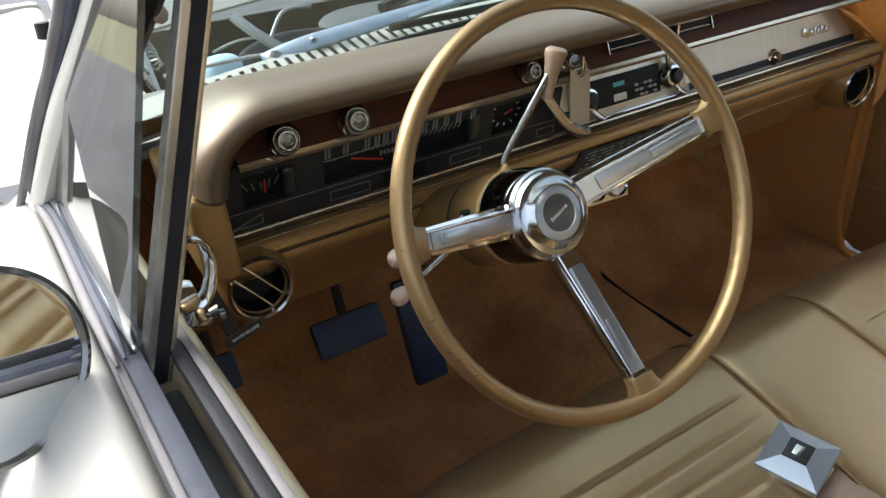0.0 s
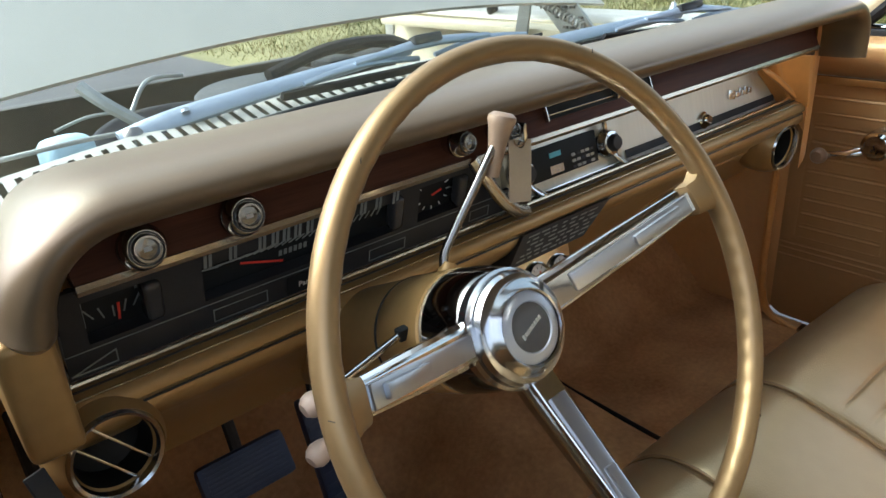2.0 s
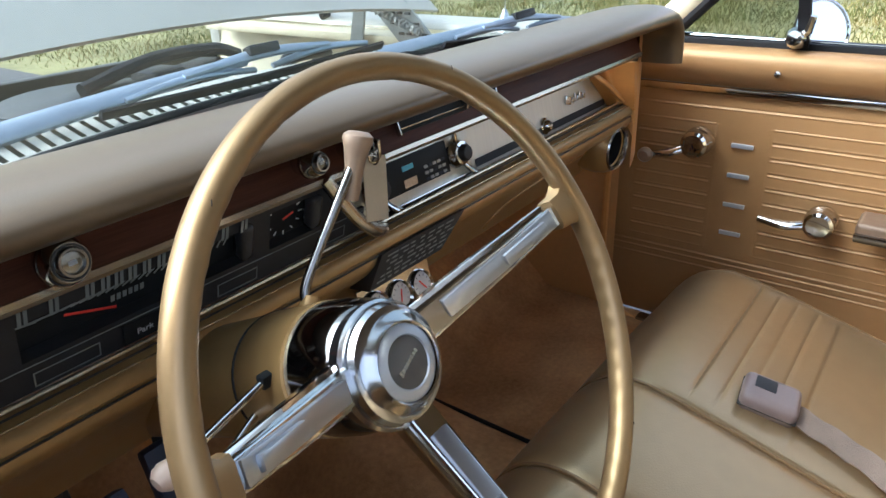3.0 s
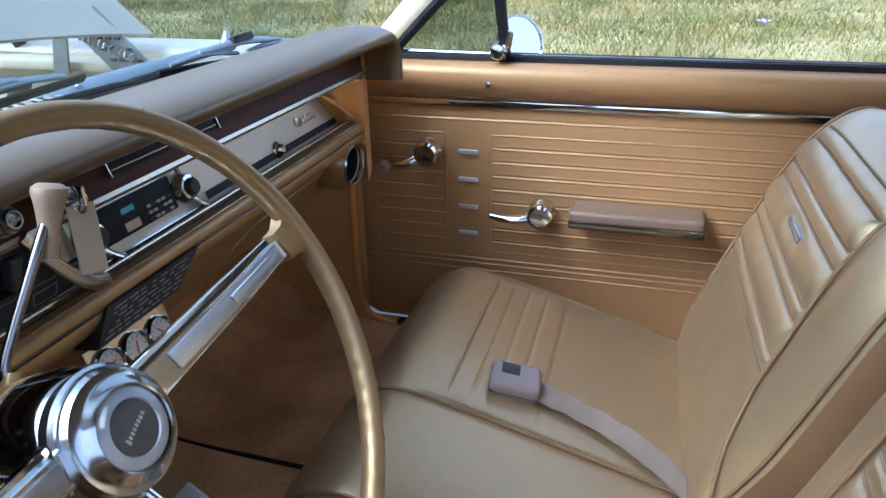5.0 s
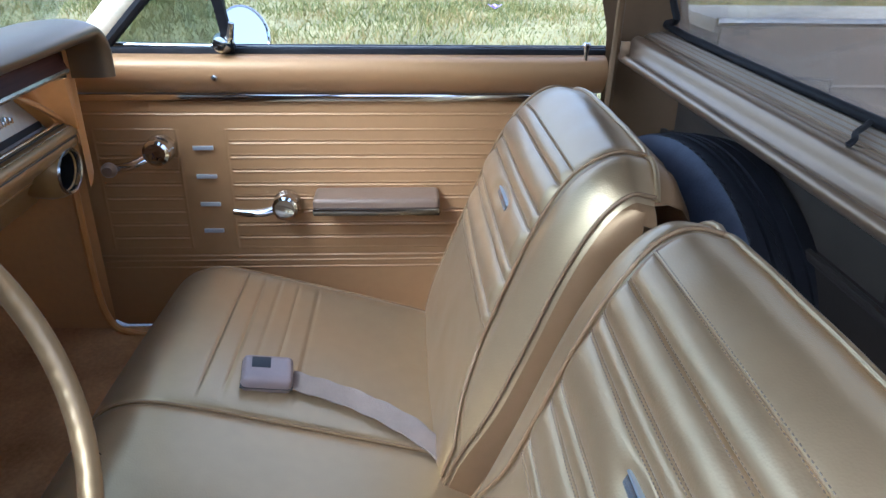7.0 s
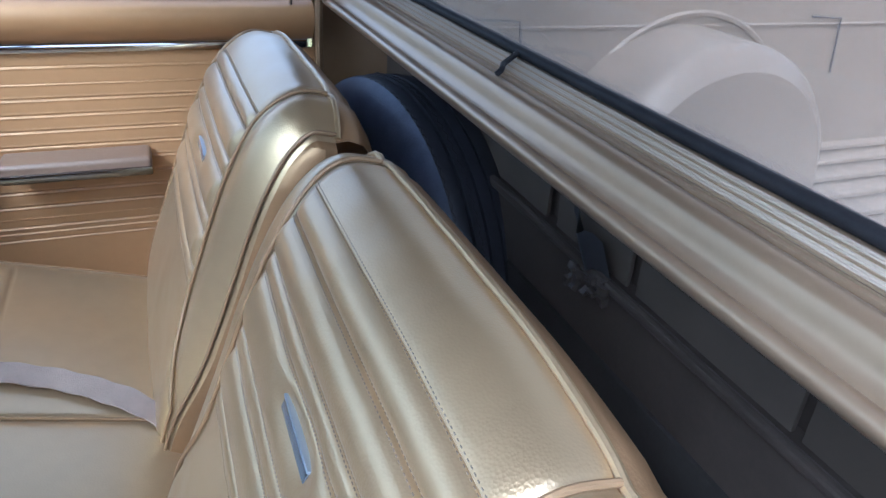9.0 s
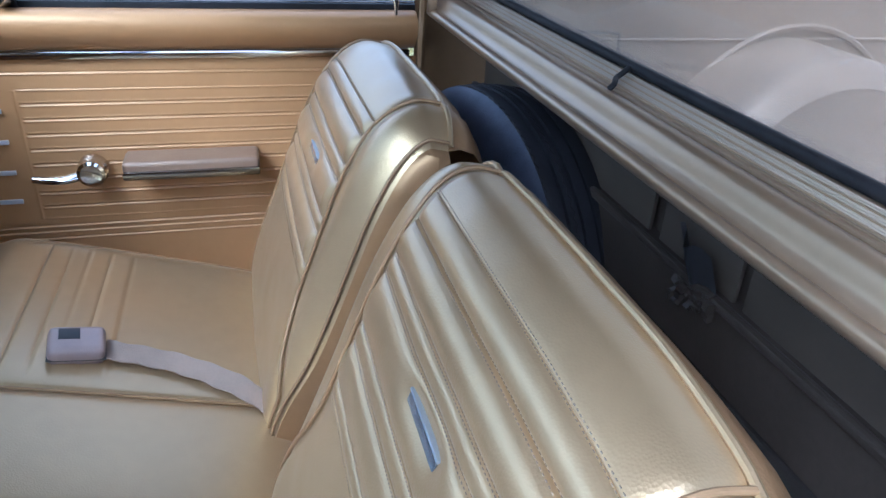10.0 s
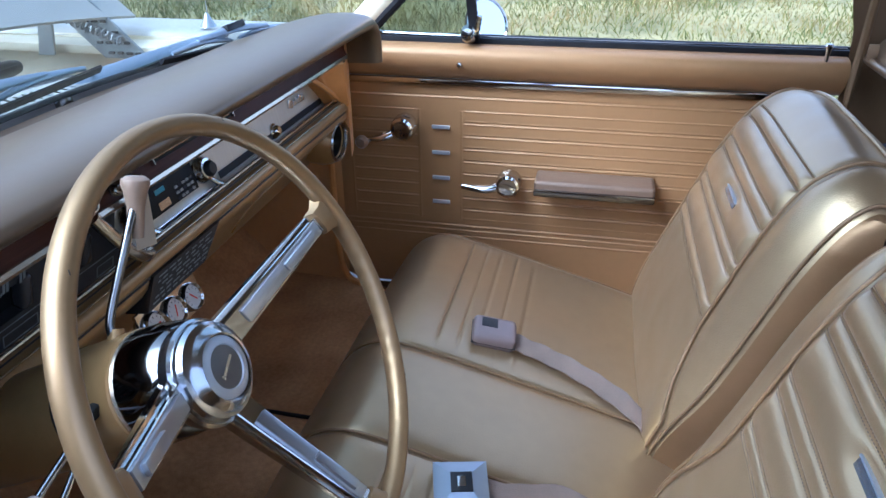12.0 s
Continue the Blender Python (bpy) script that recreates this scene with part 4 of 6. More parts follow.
part("faceplate", box((-0.038, 0.268, 0.850), (0.215, 0.020, 0.076), 0.004, Matrix.Rotation(-0.22, 4, "X")), SILVER, radio, "brushed metal faceplate")
RT = Matrix.Translation((-0.038, 0.2575, 0.8455)) @ Matrix.Rotation(-0.22, 4, "X")
RF = lambda x, z, d=0.0: RT @ Vector((x, -d, z))
part("display", box(RF(-0.01, 0.006, 0.002), (0.125, 0.006, 0.040), 0.001, Matrix.Rotation(-0.22, 4, "X")), DIAL, radio, "black tuner front")
part("screen", box(RF(-0.026, 0.013, 0.0055), (0.020, 0.001, 0.006), 0.0, Matrix.Rotation(-0.22, 4, "X")), CYAN, radio, "pale blue display window", smooth=False)
part("screen", box(RF(-0.026, -0.005, 0.0055), (0.024, 0.001, 0.010), 0.0, Matrix.Rotation(-0.22, 4, "X")), BRUSHED, radio, "silver cassette door", smooth=False)
for i in range(5):
    for j in range(3):
        part("push_button", box(RF(0.006 + 0.0088 * i, -0.010 + 0.0075 * j, 0.0055), (0.0062, 0.002, 0.0036), 0.0008, Matrix.Rotation(-0.22, 4, "X")), GREYMARK if (i + j) % 3 else GREYRUBBER, radio)
for x in (-0.088, 0.072):
    k = part("tuning_knob", lathe([(0, 0.022), (0.0085, 0.0215), (0.011, 0.018), (0.0115, 0.008), (0.009, 0.006), (0.009, 0.0)], axes(RF(x, 0.004, 0.002), (0, -0.97, 0.22)), 28), BLACK, radio, "black knob")
    part("knob_ring", lathe([(0.0112, 0.014), (0.0150, 0.013), (0.0165, 0.008), (0.0185, 0.005), (0.0195, 0.0)], axes(RF(x, 0.004, 0.002), (0, -0.97, 0.22)), 28), CHROME, k, "chrome ring")
for x in (0.072, -0.088):
    part("bezel_arm", tube(smooth_line([RF(x - 0.010, 0.046, 0.012), RF(x - 0.006, 0.026, 0.010), RF(x, 0.006, 0.004), RF(x + 0.014, -0.016, 0.006), RF(x + 0.034, -0.034, 0.010)], 6), [0.0065] * 8 + [0.0045] * 9 + [0.006] * 8, 10, flat=0.6), CHROME, radio, "curved bright bezel arm")
for k, (f, w) in enumerate(((0.034, 0.004), (-0.027, 0.003), (-0.033, 0.002))):
    part("ledge", box(RF(0.0, f, 0.002), (0.205, 0.008, w), 0.001, Matrix.Rotation(-0.22, 4, "X")), CHROME if k else BRUSHED, radio, "bright horizontal ledge")

# key with a card tag
tag = thing("key_tag", (-0.185, 0.195, 0.845), "blank cream card tag hanging from the ignition key", "key tag")
part("card", slab([(-0.203, 0.194, 0.922), (-0.198, 0.200, 0.850), (-0.172, 0.194, 0.846), (-0.177, 0.188, 0.916)], 0.0012), PAPER, tag, "cream card", smooth=False)
part("eyelet", lathe([(0.0026, 0.0), (0.0045, 0.0008), (0.0026, 0.0016)], axes((-0.189, 0.1905, 0.913), (-0.2, -0.97, 0)), 16), SOOT, tag)
part("key", box((-0.200, 0.185, 0.930), (0.004, 0.024, 0.018), 0.0015), CHROME, tag, "steel key")
part("ring", tube([(-0.192 + 0.009 * math.cos(a), 0.188, 0.921 + 0.009 * math.sin(a)) for a in spaced(0, 6.28, 20)[:-1]], 0.0009, 6, closed=True), CHROME, tag)

# ---- steering wheel and column ----
TH = radians(25.45)
WN = Vector((0, -math.cos(TH), math.sin(TH)))
WC = Vector((-0.375, -0.042, 0.880))
WM = axes(WC, WN) @ Matrix.Rotation(radians(3.5), 4, "Z")
wheel = thing("steering_wheel", WC, "thin gold two-tone steering wheel with three chrome spokes", "steering wheel")
WR = 0.1810


def rim():
    bm = bmesh.new()
    n, k = 396, 16
    rings = []
    for i in range(n):
        a = 2 * math.pi * i / n
        deg = math.degrees(a) % 360
        grip = 1 if (292 < deg < 360 or deg < 8 or 172 < deg < 248 or 18 < deg < 75 or 105 < deg < 162) else 0
        notch = -0.0010 * (0.5 - 0.5 * math.cos(a * 66)) * grip
        ring = []
        for j in range(k):
            b = 2 * math.pi * j / k
            r = 0.0089 + 0.7 * notch * max(0, -math.cos(b)) ** 5
            ring.append(bm.verts.new(WM @ Vector(((WR + 0.92 * r * math.cos(b)) * math.cos(a), (WR + 0.92 * r * math.cos(b)) * math.sin(a), 1.12 * r * math.sin(b)))))
        rings.append(ring)
    for i in range(n):
        a, b = rings[i], rings[(i + 1) % n]
        for j in range(k):
            bm.faces.new((a[j], a[(j + 1) % k], b[(j + 1) % k], b[j]))
    return bm


part("rim", rim(), WHEELGOLD, wheel, "gold plastic rim with finger notches and fine cracks")
bm = bmesh.new()
rng = random.Random(12)
for deg, b, turn in ((197, 0.9, 0.5), (200, 1.2, 1.2), (203.5, 1.0, 0.2), (206, 1.3, 0.9), (188, 1.1, 1.4), (225, 1.4, 0.6), (170, 0.8, 1.1), (60, 1.2, 1.3), (128, 1.3, 0.4), (312, 1.2, 1.2), (348, 1.0, 0.8)):
    a = radians(deg)
    u = Vector((math.cos(a), math.sin(a), 0))
    c = u * (WR + 0.92 * 0.0090 * math.cos(b)) + Vector((0, 0, 1.12 * 0.0090 * math.sin(b)))
    nn = (u * math.cos(b) + Vector((0, 0, math.sin(b)))).normalized()
    f = axes(c, nn, (-math.sin(a), math.cos(a), 0)) @ Matrix.Rotation(turn, 4, "Z")
    box((0, 0, 0), (rng.uniform(0.003, 0.007), rng.uniform(0.0003, 0.0006), 0.0005), 0, WM @ f, bm)
part("cracks", bm, SCRATCH, wheel, "fine dark cracks in the rim", smooth=False, kind="stuff")
for deg in (10.2, 169.6, 268.0):
    a = radians(deg)
    S = WM @ Matrix.Rotation(a, 4, "Z")
    bm = bmesh.new()
    rows = [(0.030, -0.066, 0.0165, 0.017), (0.062, -0.052, 0.0155, 0.016), (0.11, -0.030, 0.0138, 0.014), (0.164, -0.007, 0.0112, 0.010)]
    rings = []
    for r, h, w, t in rows:
        rings.append([bm.verts.new(S @ Vector((r, y, h + z))) for y, z in ((-w * 0.9, -t), (-w, -0.0055), (-w * 0.97, -0.0042), (-w * 0.76, -0.0036), (-w * 0.72, 0.0022), (-w * 0.66, 0.003), (w * 0.66, 0.003), (w * 0.72, 0.0022), (w * 0.76, -0.0036), (w * 0.97, -0.0042), (w, -0.0055), (w * 0.9, -t))])
    for p, q in zip(rings, rings[1:]):
        for j in range(12):
            bm.faces.new((p[j], p[(j + 1) % 12], q[(j + 1) % 12], q[j]))
    bm.faces.new(rings[0])
    bm.faces.new(rings[-1][::-1])
    sp = part("spoke", bm, CHROME, wheel, "polished chrome spoke", smooth=False)
    tilt = Matrix.Rotation(-math.atan2(0.045, 0.104), 4, "Y")
    part("spoke_face", box((0, 0, 0), (0.112, 0.0148, 0.004), 0.0015, S @ Matrix.Translation((0.105, 0, -0.0292)) @ tilt), SATIN, sp, "grey satin spoke insert")
    part("horn_bar", box((0, 0, 0), (0.044, 0.0095, 0.007), 0.002, S @ Matrix.Translation((0.126, 0, -0.0175)) @ tilt), SATIN, sp, "raised horn bar")
    bm = bmesh.new()
    rings = []
    for r, h, w, t in ((0.160, -0.008, 0.0125, 0.008), (0.168, -0.003, 0.0135, 0.008), (0.180, 0.0, 0.021, 0.008)):
        rings.append([bm.verts.new(S @ Vector((r, y, h + z))) for y, z in ((-w, -t), (-w, t * 0.4), (-w * 0.7, t * 0.7), (w * 0.7, t * 0.7), (w, t * 0.4), (w, -t))])
    for p, q in zip(rings, rings[1:]):
        for j in range(6):
            bm.faces.new((p[j], p[(j + 1) % 6], q[(j + 1) % 6], q[j]))
    bm.faces.new(rings[0])
    bm.faces.new(rings[-1][::-1])
    part("rim_lug", bm, WHEELGOLD, wheel, "gold rim lug at the spoke end")
CAPM = WM @ Matrix.Translation((-0.004, 0, -0.016)) @ Matrix.Diagonal((0.86, 0.86, 0.86, 1))
cap = part("horn_cap", lathe([(0.050, -0.068), (0.0515, -0.056), (0.049, -0.053), (0.0465, -0.0535), (0.0475, -0.049), (0.045, -0.044), (0.041, -0.0425), (0.038, -0.040), (0.035, -0.036), (0.032, -0.0335), (0.0305, -0.0345)], CAPM, 64), CAPCHROME, wheel, "stepped chrome horn cap")
part("clear_lens", lathe([(0.0305, -0.0345), (0.028, -0.030), (0.018, -0.0275), (0, -0.027)], CAPM, 48), LENS, cap, "clear domed plastic")
part("knurled_ring", lathe([(0.0300, -0.036), (0.0265, -0.0345), (0.0215, -0.034), (0.0205, -0.0355)], CAPM, 48), SATINBRIGHT, cap, "satin ring")
part("centre_disc", lathe([(0.0205, -0.0352), (0, -0.0352)], CAPM, 40), material("grey_disc", (0.10, 0.095, 0.09), 0.4, 0.3), cap, "grey centre disc")
bm = bmesh.new()
for i in range(8):
    box((0, 0, 0), (0.0024, 0.0034 if i else 0.005, 0.0006), 0.0, CAPM @ Matrix.Rotation(radians(20), 4, "Z") @ Matrix.Translation((-0.0122 + 0.0034 * i, 0.0, -0.0348)), bm)
part("badge", bm, BRUSHED, cap, "small name badge drawn as bars", smooth=False)
part("hub_shell", lathe([(0.036, -0.066), (0.041, -0.071), (0.0455, -0.082), (0.0485, -0.100), (0.0490, -0.118), (0.047, -0.120)], WM, 56), HUBBLACK, wheel, "glossy black-chrome hub bell")

column = thing("steering_column", WC - WN * 0.30, "gold and black steering column below the dashboard", "steering column")
CM = axes(WC, WN)
part("collar", lathe([(0.040, -0.117), (0.0485, -0.1185), (0.0495, -0.121), (0.0485, -0.124)], CM, 48), WARM, column, "thin bright ring")
part("bowl", lathe([(0.047, -0.123), (0.050, -0.125), (0.0505, -0.185), (0.049, -0.1875), (0.0475, -0.1885)], CM, 48), GOLD, column, "gold painted shift bowl")
part("jacket", lathe([(0.048, -0.1885), (0.0495, -0.191), (0.049, -0.30), (0.047, -0.42)], CM, 40), GOLD, column, "gold painted column jacket")
part("groove", lathe([(0.0498, -0.1862), (0.0509, -0.1870), (0.0509, -0.1882), (0.0495, -0.1890)], CM, 48), DIAL, column, "dark gap round the bowl")
lv = part("shift_lever", tube(smooth_line([(-0.366, 0.105, 0.857), (-0.362, 0.112, 0.872), (-0.345, 0.113, 0.895), (-0.322, 0.112, 0.925), (-0.300, 0.112, 0.952)], 5), 0.0040, 10), LEVER, column, "chrome column shift lever")
part("lever_base", tube([(-0.372, 0.108, 0.836), (-0.366, 0.106, 0.858), (-0.360, 0.108, 0.868)], [0.011, 0.009, 0.006], 12), GOLD, lv)
part("knob", lathe([(0.0, 0.062), (0.010, 0.0615), (0.0145, 0.058), (0.0150, 0.054), (0.0125, 0.046), (0.0095, 0.030), (0.0088, 0.015), (0.0080, 0.0), (0.0, 0.0)], axes((-0.305, 0.1125, 0.926), (0.30, 0.0, 0.95)) @ Matrix.Diagonal((0.80, 0.80, 0.86, 1)), 28), KNOBBROWN, lv, "flared bronze-brown shift knob")
for a, b, n in (((-0.424, 0.092, 0.836), (-0.502, 0.085, 0.822), "turn_signal_lever"), ((-0.418, 0.112, 0.800), (-0.502, 0.092, 0.775), "tilt_lever")):
    t = part(n, tube([a, b], 0.0030, 10), CHROME, column, "chrome stalk")
    part("socket", box(a, (0.010, 0.008, 0.010), 0.0015), DIAL, t, "black socket")
    d = (Vector(b) - Vector(a)).normalized()
    part("knob", lathe([(0, 0.022), (0.007, 0.021), (0.0115, 0.016), (0.0125, 0.010), (0.010, 0.002), (0.006, -0.004), (0, -0.004)], axes(b, d, (0, 0, 1)) @ Matrix.Diagonal((0.76, 0.76, 0.8, 1)), 24), IVORY, t, "ivory ball knob")

# ---- pedals and under-dash items ----
def pedal(at, w, h, tilt, name, label, arm):
    p = thing(name, (at[0], at[1] + 0.05, at[2] - 0.1), label, "pedal")
    m = Matrix.Rotation(tilt, 4, "X")
    pad = part("pad", box(at, (w, 0.022, h), 0.008, m), PEDAL, p, "ribbed rubber pad")
    for i in range(9):
        z = (i - 4) * h / 10.5
        part("rib", box(Vector(at) + m @ Vector((0, -0.0112, z)), (w * 0.86, 0.0022, h / 28), 0.0005, m), PEDAL, pad)
    part("arm", tube(smooth_line([Vector(at) + Vector((0, 0.012, 0)), Vector(at) + Vector((0.0, 0.03, 0.06)), arm], 5), 0.008, 8), BLACK, p)


pedal((-0.462, 0.405, 0.525), 0.115, 0.058, -0.55, "brake_pedal", "wide black rubber brake pedal", (-0.474, 0.44, 0.70))
pedal((-0.330, 0.43, 0.455), 0.062, 0.19, -0.30, "accelerator_pedal", "long black rubber accelerator pedal", (-0.315, 0.50, 0.62))
pedal((-0.665, 0.415, 0.530), 0.06, 0.055, -0.5, "parking_brake_pedal", "small black parking brake pedal", (-0.665, 0.45, 0.70))
rel = thing("brake_release_handle", (-0.657, 0.16, 0.75), "black parking brake release handle lettered in white", "handle")
RB = axes((-0.655, 0.158, 0.752), (0.25, -0.85, 0.45), (0.95, 0.15, 0.12))
part("grip", box((0, 0, 0), (0.044, 0.010, 0.006), 0.002, RB), BLACK, rel)
part("lettering", letters("BRAKE RELEASE", 0.0046, RB @ Matrix.Translation((0, 0, 0.0033))), MARK, rel, smooth=False)
part("bracket", box((0, 0, 0), (0.014, 0.05, 0.006), 0.001, RB @ Matrix.Translation((-0.008, 0.030, -0.006))), BLACK, rel)

amp = thing("under_dash_box", (-0.03, 0.28, 0.70), "thin black box with rows of pale lettering under the dashboard", "electronic box")
AA, AB, AC, AD = Vector((-0.165, 0.2125, 0.797)), Vector((-0.010, 0.2125, 0.797)), Vector((-0.066, 0.208, 0.766)), Vector((-0.194, 0.208, 0.766))
part("case", slab([AD, AC, AB, AA], -0.030), BLACK, amp, smooth=False)
AN = (AB - AA).cross(AD - AA).normalized()
if AN.y > 0:
    AN = -AN
bm = bmesh.new()
rng = random.Random(8)
for j in range(6):
    v = 0.12 + 0.14 * j
    u = rng.uniform(0.06, 0.16)
    while u < 0.90:
        w = rng.uniform(0.03, 0.12)
        at = lambda a, b: AA.lerp(AB, a).lerp(AD.lerp(AC, a), b) + AN * 0.0006
        slab([at(u, v), at(u + w, v), at(u + w, v + 0.05), at(u, v + 0.05)], 0.0004, bm)
        u += w + rng.uniform(0.02, 0.07)
part("lettering", bm, DIM, amp, "rows of small pale lettering as bars", smooth=False, kind="stuff")

pod = thing("gauge_pod", (-0.13, 0.24, 0.70), "chrome bracket with three small round gauges under the dashboard", "gauges")
part("bracket", slab([(-0.200, 0.216, 0.714), (-0.078, 0.216, 0.708), (-0.078, 0.226, 0.757), (-0.200, 0.226, 0.762)], 0.004), CHROME, pod, "chrome mounting plate", smooth=False)
for x, z, n in ((-0.178, 0.738, 0.3), (-0.139, 0.735, 1.2), (-0.100, 0.732, 2.2)):
    f = axes((x, 0.214, z), (-0.02, -0.94, 0.34)) @ Matrix.Diagonal((0.82, 0.82, 0.82, 1))
    g = part("gauge", lathe([(0.0175, 0.002), (0.0205, 0.006), (0.0225, 0.003), (0.0225, -0.02)], f, 32), CHROME, pod, "small round gauge with chrome bezel")
    part("face", lathe([(0.0178, 0.0022), (0, 0.0022)], f, 32), material("pale_dial", (0.62, 0.60, 0.58), 0.5), g, "white dial face")
    part("needle", box((0, 0, 0), (0.018, 0.0022, 0.0006), 0, f @ Matrix.Translation((0, 0, 0.0034)) @ Matrix.Rotation(n, 4, "Z")), RED, g, "red needle", smooth=False)
    bm = bmesh.new()
    for i in range(9):
        box((0, 0, 0), (0.0035, 0.0008, 0.0004), 0, f @ Matrix.Rotation(-0.6 + i * 0.55, 4, "Z") @ Matrix.Translation((0.0142, 0, 0.0030)), bm)
    part("ticks", bm, SOOT, g, smooth=False)
bm = tube(smooth_line([(0.13, 0.62, 0.40), (0.145, 0.45, floor_z(0.145, 0.45) + 0.006), (0.15, 0.30, floor_z(0.15, 0.30) + 0.006), (0.15, 0.16, floor_z(0.15, 0.16) + 0.006)], 8), 0.004, 8)
solo("cable", bm, RUBBER, "thin black cable lying on the carpet beside the hump", "cable")

# ---- bench seat ----
SEAMS = {-1: [0.874, 0.851, 0.819, 0.800, 0.748, 0.726, 0.681, 0.663], 1: [0.860, 0.840, 0.800, 0.777, 0.724, 0.704, 0.656, 0.636]}
EMBLEMS = {-1: (0.340, 0.783), 1: (0.300, 0.757)}
BACK = smooth_line([(0, -0.350, 0.385), (0, -0.378, 0.46), (0, -0.416, 0.56), (0, -0.455, 0.66), (0, -0.496, 0.77), (0, -0.530, 0.838), (0, -0.560, 0.874), (0, -0.590, 0.889), (0, -0.622, 0.884)], 14)
BLEN = [0.0]
for p, q in zip(BACK, BACK[1:]):
    BLEN.append(BLEN[-1] + (q - p).length)
BN = len(BACK) - 1


def back_point(s):
    """A place and a normal on the backrest's centre line; s from 0 at the bottom to 1 at the rear piping."""
    d = s * BLEN[-1]
    for i in range(BN):
        if d <= BLEN[i + 1] + 1e-9:
            t = (d - BLEN[i]) / (BLEN[i + 1] - BLEN[i])
            p = BACK[i].lerp(BACK[i + 1], t)
            g = (BACK[min(i + 1, BN)] - BACK[max(i - 1, 0)]).normalized().lerp((BACK[min(i + 2, BN)] - BACK[i]).normalized(), t)
            return p, Vector((0, g.z, -g.y)).normalized()
    return BACK[-1], Vector((0, 0.2, 1))


def inner_line(z):
    return 0.122 + 0.006 * math.sin(min(1, max(0, (z - 0.6) / 0.28)) * math.pi) - 0.010 * min(1, max(0, (z - 0.855) / 0.034)) - 0.062 * min(1, max(0, (0.63 - z) / 0.13)) ** 1.3


def outer_line(z):
    return 0.512 + 0.030 * min(1, max(0, (0.86 - z) / 0.3))


def pleat(z, seams):
    """Relief of the stitched channels."""
    if z >= seams[0] or z <= seams[-1]:
        return 0.0
    for a, b in zip(seams, seams[1:]):
        if b <= z <= a:
            t = (z - b) / (a - b)
            return (0.0125 if a - b > 0.0285 else 0.0085) * (4 * t * (1 - t)) ** 0.42 - 0.0055
    return 0.0


def ease(t):
    t = min(1, max(0, t))
    return t * t * (3 - 2 * t)


def back_surface(x, s, sign, inner=0.042, outer=0.585):
    """The backrest's skin for a distance x from the car's middle; sign tells the driver's side from the passenger's."""
    p, n = back_point(s)
    drop = 0.036 * lerp(0.4, 1.0, ease((p.z - 0.44) / 0.16)) * max(0, (0.100 - x) / 0.060) ** 2 + 0.045 * max(0, 1 - (outer - x) / 0.06) ** 2.2
    shoulder = 0.028 * max(0, (x - 0.36) / 0.22) ** 2.0 * max(0, (p.z - 0.62) / 0.27) ** 2
    xi, xo = inner_line(p.z), outer_line(p.z)
    h = 0.005 * math.sin(math.pi * min(1, max(0, (x - inner) / (outer - inner)))) - drop
    w = ease((x - xi) / 0.022) * ease((xo - x) / 0.022)
    sag = 0.0012 * noise.noise((x * 9, p.z * 14, 2.0)) + 0.0007 * noise.noise((x * 24, p.z * 30, 5.0))
    h += w * (pleat(p.z, SEAMS[sign]) + 0.002) + sag * w
    h -= 0.022 * max(0, 1 - s / 0.24) ** 2
    ex, ez = EMBLEMS[sign]
    h -= 0.0085 * math.exp(-(((x - ex) / 0.048) ** 4) - (((p.z - ez) / 0.013) ** 2))
    for e in (xi, xo):
        h -= 0.0032 * math.exp(-(((x - e) / 0.006) ** 2))
    return Vector((x, p.y, p.z - shoulder)) + n * h


def share_at(z):
    """The share of the centre line at which the backrest has a height."""
    return min(spaced(0.3, 1, 1400), key=lambda q: abs(back_point(q)[0].z - z))


def rows_for(seams):
    """Shares of the centre line, closer together at the seams."""
    rows = spaced(0, 1, 150)
    for z in seams:
        rows += [share_at(z) + d for d in (-0.010, -0.006, -0.003, -0.0015, 0, 0.0015, 0.003, 0.006, 0.010)]
    return sorted(set(round(min(max(q, 0), 1), 5) for q in rows))


